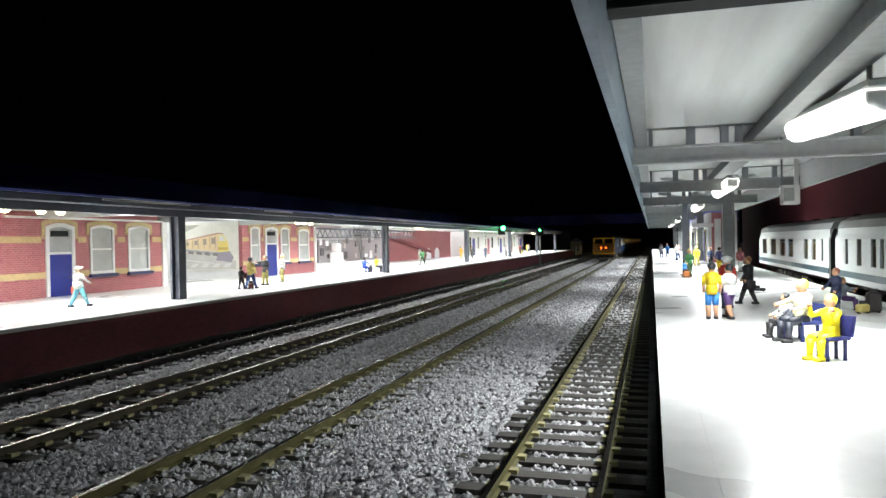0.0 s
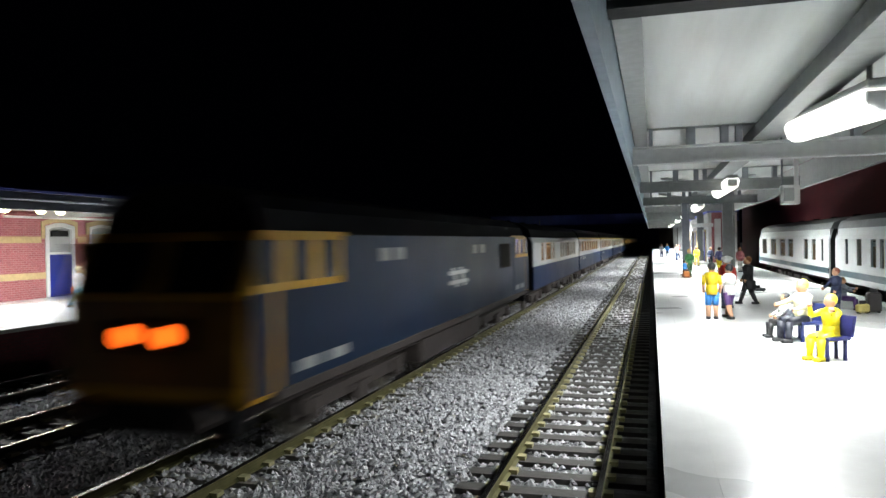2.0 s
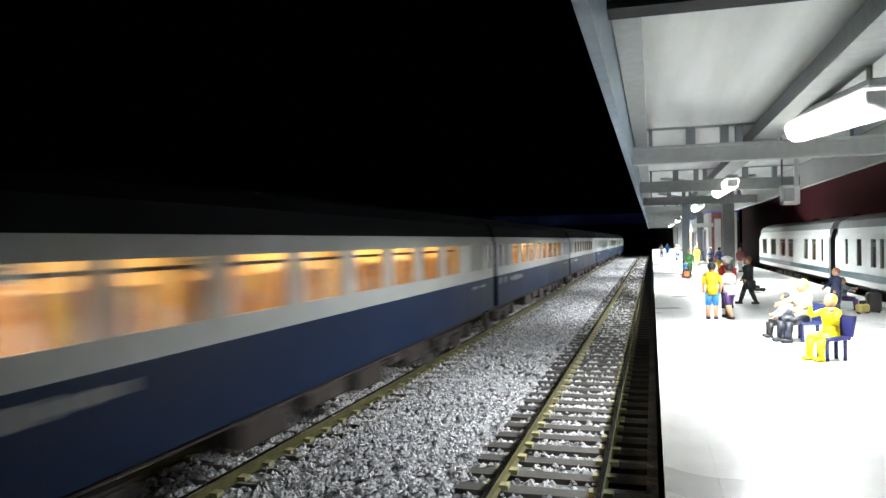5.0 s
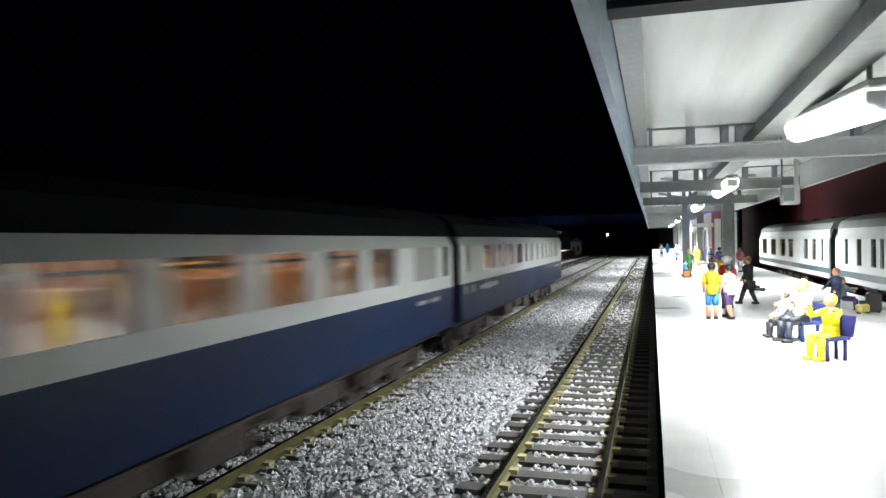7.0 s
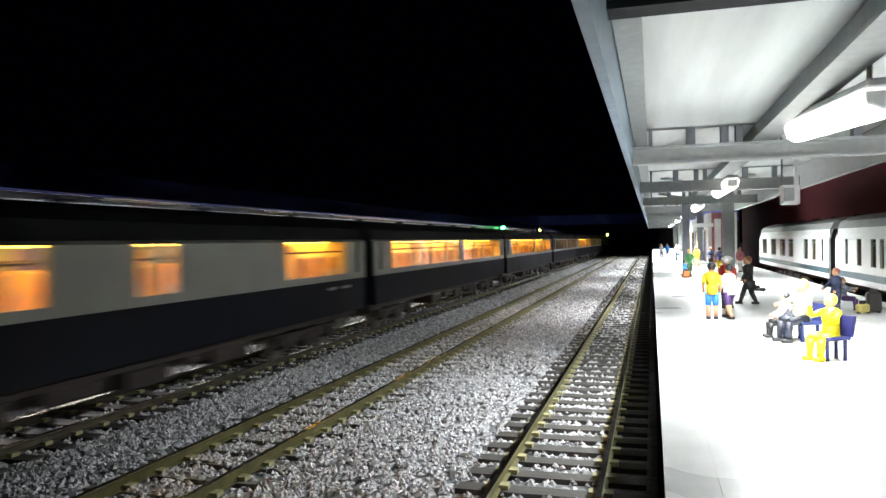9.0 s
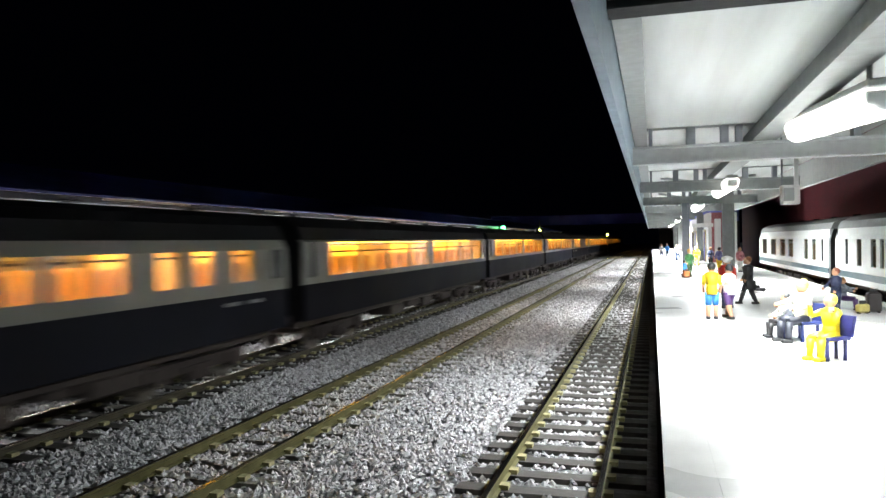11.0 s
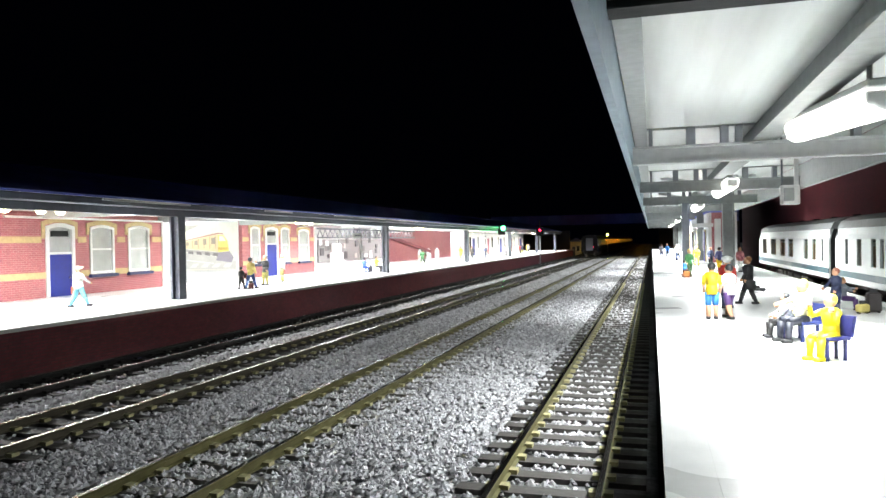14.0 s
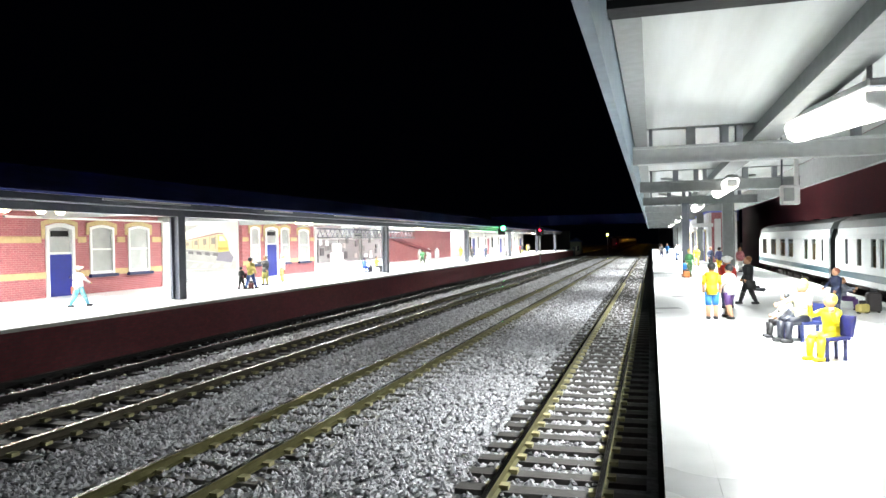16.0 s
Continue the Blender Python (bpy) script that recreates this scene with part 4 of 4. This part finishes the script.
figurine(33.3, 281.6, "walking model figure in black suit with bag", (0.03, 0.03, 0.032), (0.02, 0.02, 0.022), (0.25, 0.09, 0.03), tall=17.0, rz=-80, stride=1.6, bag=(0.02, 0.02, 0.02))
figurine(53.6, 244, "standing model figure in dark navy coat", NAVY, NAVY, (0.3, 0.1, 0.06), tall=14.2, rz=-70, stride=0.2, arms=(35, 15))
figurine(33.2, 183, "seated model figure in pale cream top", (0.75, 0.7, 0.45), (0.012, 0.014, 0.025), (0.6, 0.5, 0.1), tall=17.5, rz=-60, seated=True, arms=(60, 50))
figurine(33.6, 157.5, "seated bright yellow model figure with raised arms", (0.85, 0.7, 0.01), (0.85, 0.7, 0.01), (0.8, 0.65, 0.05), tall=15.6, rz=-50, seated=True, arms=(75, 62), bend=95, shoes=(0.7, 0.55, 0.01))
figurine(30.6, 189, "small seated model figure in white and black", WHITE_C, (0.012, 0.011, 0.012), tall=13.0, rz=-85, seated=True, arms=(40, 40))
figurine(59.5, 262, "crouching model figure in grey and purple", (0.2, 0.22, 0.26), PUR, (0.3, 0.15, 0.05), tall=13.0, rz=70, seated=True, arms=(60, 70))
figurine(22.4, 474, "model figure in green coat beside dark post", GREEN, (0.05, 0.1, 0.05), (0.5, 0.35, 0.05), tall=17, rz=20)
figurine(19.2, 468, "small model figure in light blue", BLU, (0.25, 0.09, 0.04), tall=10.5, rz=120)
figurine(44, 600, "model figure in dark coat far along the platform", NAVY, BLACK, tall=17, rz=30)
figurine(47, 560, "model figure in blue and yellow", (0.12, 0.12, 0.3), YEL, tall=17, rz=200)
figurine(58.9, 540, "model figure in pink top by the post", PINK, WHITE_C, (0.2, 0.06, 0.03), tall=17, rz=10)
figurine(37, 655, "model figure in yellow coat", YEL, (0.5, 0.4, 0.1), (0.7, 0.5, 0.05), tall=17, rz=-20)
figurine(33, 700, "model figure in pale coat", (0.6, 0.6, 0.55), OLIVE, tall=17, rz=60)
figurine(26, 830, "distant model figure in white", WHITE_C, (0.1, 0.15, 0.3), tall=17, rz=60)
figurine(12, 960, "distant model figure in grey", (0.3, 0.3, 0.33), NAVY, tall=17, rz=0)
figurine(20, 1010, "distant model figure in blue", BLU, NAVY, tall=17, rz=0)
figurine(30, 900, "distant model figure in red", RED, NAVY, tall=17, rz=90)

LG = "figures across the tracks"
figurine(-232, 250, "walking model figure in white top and teal trousers", WHITE_C, TEAL, (0.7, 0.6, 0.4), tall=16.8, rz=165, stride=2.2, arms=(40, -20), hat=True, bag=(0.4, 0.05, 0.03), group=LG)
figurine(-222.5, 360, "small model figure in black", BLACK, BLACK, tall=12.4, rz=170, stride=1.2, group=LG)
figurine(-219.5, 365, "walking model figure in yellow coat with dark bag", (0.62, 0.52, 0.16), (0.05, 0.1, 0.3), tall=17.5, rz=172, stride=2.0, bag=(0.12, 0.02, 0.02), group=LG)
figurine(-228, 396, "model figure in black top pointing an arm", BLACK, OLIVE, (0.2, 0.15, 0.1), tall=18, rz=-8, stride=0.3, arms=(85, 10), group=LG)
figurine(-236, 432, "model figure in white top and olive trousers", WHITE_C, OLIVE, (0.45, 0.35, 0.15), tall=18, rz=-60, stride=0.3, group=LG)
figurine(-227, 580, "seated model figure in yellow and black", (0.7, 0.6, 0.03), BLACK, tall=16.5, rz=80, seated=True, arms=(70, 60), group=LG)
figurine(-237, 741, "running model figure in dark green", GREEN, (0.05, 0.07, 0.04), tall=17, rz=165, stride=2.4, arms=(50, -40), group=LG)
figurine(-268, 1023, "model figure in orange coat", (0.8, 0.33, 0.02), (0.7, 0.3, 0.03), tall=17.5, rz=40, group=LG)
for i, (x, y, c) in enumerate(((-249, 1013, BLACK), (-240, 1060, NAVY), (-246, 1090, (0.1, 0.1, 0.12)), (-232, 1180, (0.4, 0.4, 0.42)), (-238, 1250, YEL), (-226, 1300, NAVY), (-236, 1340, RED), (-228, 1390, (0.3, 0.3, 0.3)), (-240, 1440, YEL), (-230, 1500, BLACK))):
    figurine(x, y, "distant standing model figure in painted clothes", c, (BLACK, NAVY, OLIVE)[i % 3], tall=17.5, rz=35 * i, stride=0.5, group=LG)


def bench(x, y, rz, color, length=14.0):
    b = thing("bench", x, y, PL, "dark blue moulded platform bench", "bench", "platform benches", rz)
    part("seat", slab(-length / 2, length / 2, -3, 2.2, 4.0, 4.7, 0.2), paint(color), b)
    bm = bmesh.new()
    prism(bm, [(2.0, 4.6), (2.6, 4.6), (3.4, 8.6), (2.8, 8.6)], -length / 2, length / 2, "x")
    part("backrest", bm, paint(color), b)
    for sx in (-1, 1):
        for yy in (-2.4, 1.6):
            part("leg", rod(bmesh.new(), (sx * (length / 2 - 1), yy, 0), (sx * (length / 2 - 1), yy, 4.0), 0.4, 6), paint(color), b)


bench(33.7, 156, -62, (0.008, 0.01, 0.085), 4.4)
bench(33.4, 184.5, -62, (0.012, 0.02, 0.1), 8)


def suitcase(x, y, color, label, w=5.0, h=7.0, d=3.0, rz=0):
    s = thing("suitcase", x, y, PL, label, "suitcase", "luggage", rz)
    part("shell", slab(-w / 2, w / 2, -d / 2, d / 2, 0.4, h, 0.5), paint(color), s)
    part("handle", slab(-1.2, 1.2, -0.3, 0.3, h, h + 1.1, 0.2), paint(BLACK), s)
    for a in (-1, 1):
        part("castor", rod(bmesh.new(), (a * w * 0.35, -0.5, 0.45), (a * w * 0.35, 0.5, 0.45), 0.45, 8), paint(BLACK), s)


suitcase(65.8, 252, (0.03, 0.025, 0.025), "upright dark brown suitcase on the platform", 4.0, 6.4, 3.2)
suitcase(62.0, 249, (0.45, 0.38, 0.12), "tan holdall on the platform", 4, 3.0, 2.4, 30)
suitcase(20.3, 464, (0.4, 0.13, 0.03), "small orange-brown bag beside the dark post", 3.5, 4.0, 2.5)
suitcase(44.5, 345, (0.04, 0.04, 0.045), "low black case on the platform", 7, 1.8, 3)
figurine(-234, 570, "seated model figure in bright blue", (0.03, 0.08, 0.5), (0.03, 0.07, 0.4), tall=15.5, rz=170, seated=True, arms=(60, 40), group=LG)
suitcase(-230, 574, (0.03, 0.03, 0.04), "small black bag beside seated figures", 3, 5, 3, 40)
suitcase(-217, 361, (0.1, 0.02, 0.02), "small dark red bag", 3, 3.5, 2)


def dark_post():
    p = thing("sign_post", 21.5, 498, PL, "dark slate-grey sign post on the island platform", "post")
    part("shaft", prism(bmesh.new(), h_section(0, 0, 4.6, 4.5, 1.0), 0, 47.0, "z"), M["post"], p)
    part("base_plate", slab(-3.6, 3.6, -3.2, 3.2, 0, 0.6), M["beamdark"], p)
    part("sign_board", slab(4, 17, -0.6, 0.6, 31, 33.5, 0.2), M["white"], p, "white hanging sign with plain bars")


dark_post()


def island_building():
    b = thing("island_building", 0, 0, 0, "pale island platform building with red brick ends", "building")
    part("end_wall", slab(56, 76, 745, 749, PL, 62), M["brickx"], b, "red brick end wall")
    part("front_wall", slab(53, 56, 745, 1160, PL, 62), M["white"], b, "white rendered front wall")
    part("rear_wall", slab(76, 79, 745, 1160, PL, 62), M["white"], b)
    part("roof", slab(52, 80, 744, 1161, 62, 64), M["slate"], b)
    for i in range(5):
        y = 775 + i * 76
        d = part("door_frame", slab(51.9, 53, y, y + 18, PL, 46), M["buff"], b, "buff door surround")
        part("door_leaf", slab(51.6, 51.9, y + 2, y + 16, PL + 0.2, 44), M["blue"], d, "blue door leaf")
        w = part("window", slab(51.9, 53, y + 34, y + 56, 24, 46), M["white"], b, "white window frame")
        part("pane", slab(51.6, 51.9, y + 36, y + 54, 26, 44), M["pane"], w)
    for x in (58.5, 66.5):
        w = part("end_window", slab(x, x + 6, 744.0, 745, 20, 56), M["white"], b, "tall white end window")
        part("pane", slab(x + 1, x + 5, 743.7, 744, 22, 54), M["opal"], w)


island_building()


# ---- notice boards and murals on the far platform ----
def mural():
    """Printed picture of a train on the white return wall, built as flat coloured sheets."""
    m = thing("mural_panel", 0, 0, 0, "large printed picture of an orange train on white wall", "mural")
    y = 477.6
    part("sheet", slab(-352, -297.2, y - 0.3, y, 20, 56), M["cream"], m, "pale printed sheet")

    def flat(name, pts, color, lift):
        bm = bmesh.new()
        prism(bm, pts, y - 0.3 - lift, y - 0.32)
        part(name, bm, paint(color), m)

    flat("printed_ground", [(-351, 21), (-299, 21), (-299, 27), (-330, 33), (-351, 34)], (0.6, 0.58, 0.55), 0.1)
    flat("printed_shadow", [(-346, 54.5), (-330, 54.5), (-346, 48)], (0.4, 0.38, 0.33), 0.1)
    flat("printed_roof", [(-345, 43), (-314, 48.5), (-310, 48), (-309, 47), (-314, 47.3), (-345, 42.2)], (0.5, 0.3, 0.24), 0.3)
    flat("printed_side", [(-345, 42), (-314, 47.2), (-314, 34), (-345, 37)], (0.78, 0.62, 0.38), 0.2)
    flat("printed_nose", [(-314, 47), (-309.5, 46.4), (-306, 42), (-305, 34.5), (-314, 33.5)], (0.8, 0.66, 0.2), 0.2)
    flat("printed_windscreen", [(-313, 46), (-309.6, 45.6), (-307.4, 42), (-313, 42)], (0.75, 0.74, 0.7), 0.4)
    for i in range(4):
        a = -342 + i * 7.4
        flat("printed_window", [(a, 39.2 + i * 0.25), (a + 2.2 + 0.4 * i, 39.0 + i * 0.25), (a + 2.2 + 0.4 * i, 42.0 + i), (a, 41.6 + i)], (0.36, 0.3, 0.24), 0.4)
    flat("printed_bogies", [(-345, 36.6), (-314, 33.6), (-314, 30.5), (-345, 34.6)], (0.46, 0.43, 0.42), 0.3)
    flat("printed_bufferbeam", [(-314, 33.4), (-304.5, 34.2), (-301, 29.5), (-303, 26), (-316, 27.5)], (0.32, 0.29, 0.35), 0.35)
    # pale rails and sleepers of the printed foreground, roof ribs, door lines and lamp marks
    for i in range(5):
        a = -349 + i * 9.6
        flat("printed_sleeper", [(a, 22.2), (a + 5.5, 22.2), (a + 8.0, 25.2), (a + 3.6, 25.2)], (0.74, 0.73, 0.7), 0.25)
    flat("printed_rail", [(-351, 28.4), (-318, 25.0), (-318, 25.6), (-351, 29.0)], (0.78, 0.78, 0.76), 0.35)
    for i in range(6):
        a = -341.5 + i * 5.0
        flat("printed_door_line", [(a, 36.9 - 0.1 * i), (a + 0.5, 36.9 - 0.1 * i), (a + 0.5, 42.2 + 0.8 * i), (a, 42.1 + 0.8 * i)], (0.52, 0.4, 0.26), 0.45)
    for i in range(4):
        a = -340 + i * 7.2
        flat("printed_bogie", [(a, 34.9 - 0.5 * i), (a + 4.2, 34.5 - 0.5 * i), (a + 4.2, 32.3 - 0.6 * i), (a, 32.9 - 0.6 * i)], (0.22, 0.2, 0.2), 0.5)
    flat("printed_skirt", [(-314, 37.4), (-305.4, 37.2), (-305.2, 35.6), (-314, 35.2)], (0.6, 0.42, 0.1), 0.45)


mural()


def display_boards():
    rng = random.Random(11)
    for k, (y0, y1) in enumerate(((870, 930), (936, 1010), (1020, 1100), (1108, 1190))):
        b = thing("display_board", 0, 0, 0, "grey printed display board against the pale back wall", "board", "display boards")
        part("panel", slab(-424, -422, y0, y1, PL, 45), paint((0.2, 0.195, 0.195)), b, "grey printed panel")
        for i in range(7):
            a = rng.uniform(y0 + 1, y1 - 16)
            z = rng.uniform(PL + 2, 40)
            c = rng.choice(((0.05, 0.05, 0.055), (0.62, 0.6, 0.58), (0.42, 0.38, 0.36), (0.12, 0.11, 0.11), (0.7, 0.7, 0.7)))
            lift = 0.3 + 0.25 * i
            part("printed_patch", slab(-422, -422 + lift, a, a + rng.uniform(6, 15), z, z + rng.uniform(5, 11)), paint(c), b)


display_boards()


def kiosk():
    k = thing("kiosk", -276, 606, PL, "tall white kiosk beside the brick office", "kiosk")
    part("body", slab(-4.5, 4.5, -5, 5, 0, 17, 0.8), M["white"], k)
    part("hood", slab(-3.4, 3.4, -4, 4, 17, 25, 1.2), M["white"], k, "white rounded hood")
    part("shelf", slab(4.5, 6.2, -4, 4, 9, 10.2, 0.2), M["cream"], k)


kiosk()


def arched_niches():
    for y in (1000, 1040, 1085):
        n = thing("poster_arch", 0, 0, 0, "white arched poster panel on the brick stair wall", "panel", "arched panels")
        bm = bmesh.new()
        arch(bm, y, y + 22, PL + 0.2, 29.5, 5, -326.9, -325.5)
        part("panel", bm, M["white"], n)


arched_niches()


def wall_sign(y, z, w, h):
    s = thing("hanging_sign", -205, y, z, "small white sign hanging under the canopy edge", "sign", "platform signs")
    part("plate", slab(-0.6, 0.6, -w / 2, w / 2, 0, h, 0.2), M["white"], s)
    part("text_bar", slab(0.6, 0.75, -w * 0.35, w * 0.35, h * 0.4, h * 0.6), M["post"], s, "grey bar of lettering")
    for a in (-1, 1):
        part("hanger", rod(bmesh.new(), (0, a * w * 0.35, h), (0, a * w * 0.35, 52.4 - z), 0.3, 6), M["post"], s)


wall_sign(486, 42.5, 15, 3.2)
wall_sign(905, 41, 10, 7.0)


# ---- signals, far bridge and hut ----
def colour_light(x, y, z0, z1, lamp, color, label, hood=True):
    s = thing("railway_signal", x, y, z0, label, "signal", "railway signals")
    part("mast", rod(bmesh.new(), (0, 0, 0), (0, 0, z1 - z0 - 3), 1.0, 10), M["beam"], s, "grey mast")
    part("head", slab(-3.4, 3.4, -0.5, 2.2, z1 - z0 - 10, z1 - z0 + 6, 0.6), M["black"], s, "black signal head")
    for i in range(3):
        z = z1 - z0 - 6.5 + 4.3 * i
        part("lens", rod(bmesh.new(), (0, -0.8, z), (0, -0.5, z), 1.6 if i != lamp else 3.0, 12), color if i == lamp else M["darkglass"], s, "glowing lens" if i == lamp else "unlit lens")
        part("visor", slab(-1.8, 1.8, -2.6, -0.5, z + 1.7, z + 2.0), M["black"], s)
    part("base", slab(-2.5, 2.5, -2.5, 2.5, 0, 2.0, 0.3), M["white"], s, "pale signal base")
    if hood:
        part("finial", rod(bmesh.new(), (0, 1, z1 - z0 + 6), (0, 1, z1 - z0 + 20), 0.8, 8), M["beam"], s)


def searchlight(x, y, z0, z):
    """A searchlight signal: a wheel of three coloured lenses turns behind one opening."""
    s = thing("railway_signal", x, y, z0, "searchlight signal on grey mast at the platform end", "signal", "railway signals")
    h = z - z0
    part("mast", rod(bmesh.new(), (0, 1, 0), (0, 1, h - 8), 1.0, 10), M["beam"], s, "grey mast")
    part("base", slab(-2.5, 2.5, -1.5, 3.5, 0, 2.0, 0.3), M["white"], s, "pale signal base")
    part("finial", rod(bmesh.new(), (0, 1.6, h + 3), (0, 1.6, h + 16), 0.8, 8), M["beam"], s)
    bm = bmesh.new()
    for x0, x1, a, c in ((-6, -2, -10, 4), (2, 6, -10, 4), (-2, 2, -10, -2), (-2, 2, 2, 4)):
        box(bm, x0, x1, -0.7, 0, h + a, h + c)
    part("head", bm, M["black"], s, "black signal head with one opening")
    part("head_back", slab(-6, 6, 2.0, 2.6, h - 10, h + 4), M["black"], s)
    wheel = part("lens_wheel", rod(bmesh.new(), (0, 0.9, 0), (0, 1.5, 0), 5.4, 24), M["black"], s, "wheel with three coloured lenses")
    for k, m in enumerate(("green", "amber", "red")):
        a = radians(120 * k)
        part("lens", rod(bmesh.new(), (3.4 * math.sin(a), 0.4, 3.4 * math.cos(a)), (3.4 * math.sin(a), 0.85, 3.4 * math.cos(a)), 1.9, 14), M[m], wheel, "glowing lens")
    wheel.location = (0, 0, (h - 3.4) * U)
    return wheel, h - 3.4


WHEEL, WHEEL_Z = searchlight(-186.5, 1255, PL - 17, 56)
colour_light(-108, 1900, -3.4, 52, 1, M["amber"], "distant colour light signal showing yellow", False)


def hung_signal():
    s = thing("hanging_signal", -202.5, 1000, 47, "signal head showing green hung from the canopy edge", "signal", "railway signals")
    part("backplate", slab(-5, 5, 0, 2, 0, 13, 0.6), M["black"], s, "black backplate")
    part("lens", rod(bmesh.new(), (2.5, -0.6, 9.3), (2.5, 0, 9.3), 3.2, 12), M["green"], s, "glowing green lens")
    part("bracket", slab(-6.5, -5, 0.5, 1.5, 5, 9), M["post"], s)


hung_signal()


def far_bridge():
    b = thing("road_bridge", 0, 0, 0, "dark blue girder bridge across the tracks", "bridge")
    part("girder", slab(-520, 260, 2400, 2410, 88, 116), M["slate"], b, "dark blue plate girder")
    part("top_flange", slab(-520, 260, 2396, 2414, 116, 120), M["slate"], b)
    for i in range(26):
        part("stiffener", slab(-510 + i * 30, -506 + i * 30, 2397, 2400, 88, 116), M["slate"], b)
    for x in (-520, 225):
        part("abutment", slab(x, x + 35, 2380, 2430, -9, 88), M["faceR"], b, "dark brick abutment")


far_bridge()


def hut():
    h = thing("trackside_hut", -205, 2050, -9, "small pale trackside hut in the distance", "hut")
    part("wall", slab(-14, 14, 0, 40, 0, 42), M["cream"], h)
    bm = bmesh.new()
    prism(bm, [(-17, 42), (17, 42), (0, 52)], -3, 43)
    part("roof", bm, M["slate"], h)
    part("door", slab(-9, -1, -0.6, 0, 0, 28), M["post"], h)
    part("window", slab(3, 11, -0.6, 0, 16, 30), M["darkglass"], h)


hut()
for x, y, w, d, z in ((-420, 2500, 300, 20, 70), (120, 2100, 200, 20, 80)):
    structure("backdrop", slab(x - w / 2, x + w / 2, y, y + d, -9, z), M["board"], "dark unlit end board")


# ---- what moves ----
V1, V2 = -568.7, 541.7


def motions():
    # the first train runs in, passes and draws to a stand out of sight; the second starts from a stand out of sight
    run1 = [(t, 97.2 + V1 * (t - 2.0)) for t in (0, 1, 2, 3, 4, 5, 6, 7, 8, 9)]
    run1 += [(10, run1[-1][1] - 400), (11, run1[-1][1] - 550), (12.5, run1[-1][1] - 600), (16, run1[-1][1] - 600)]
    run2 = [(t, -34.0 + V2 * (t - 11.0)) for t in (4, 5, 6, 7, 8, 9, 10, 11, 12, 13, 14, 15, 16)]
    y0 = run2[0][1]
    run2 = [(0, y0 - 600), (1, y0 - 600), (2, y0 - 550), (3, y0 - 380)] + run2
    # the signal goes from green to yellow behind the first train and to red behind the second
    turns = ((0, 0), (4.6, 0), (4.8, -60), (5.0, -120), (11.9, -120), (12.1, -180), (12.3, -240), (16, -240))
    walk(WHEEL, [(t, pose(0, 0, WHEEL_Z * U, 0, a, 0)) for t, a in turns])
    for ob, back in TRAIN1:
        walk(ob, [(t, pose(X1 * U, (y + back) * U, 0)) for t, y in run1])
    for ob, ahead in TRAIN2:
        walk(ob, [(t, pose(X2 * U, (y + ahead) * U, 0)) for t, y in run2])


motions()
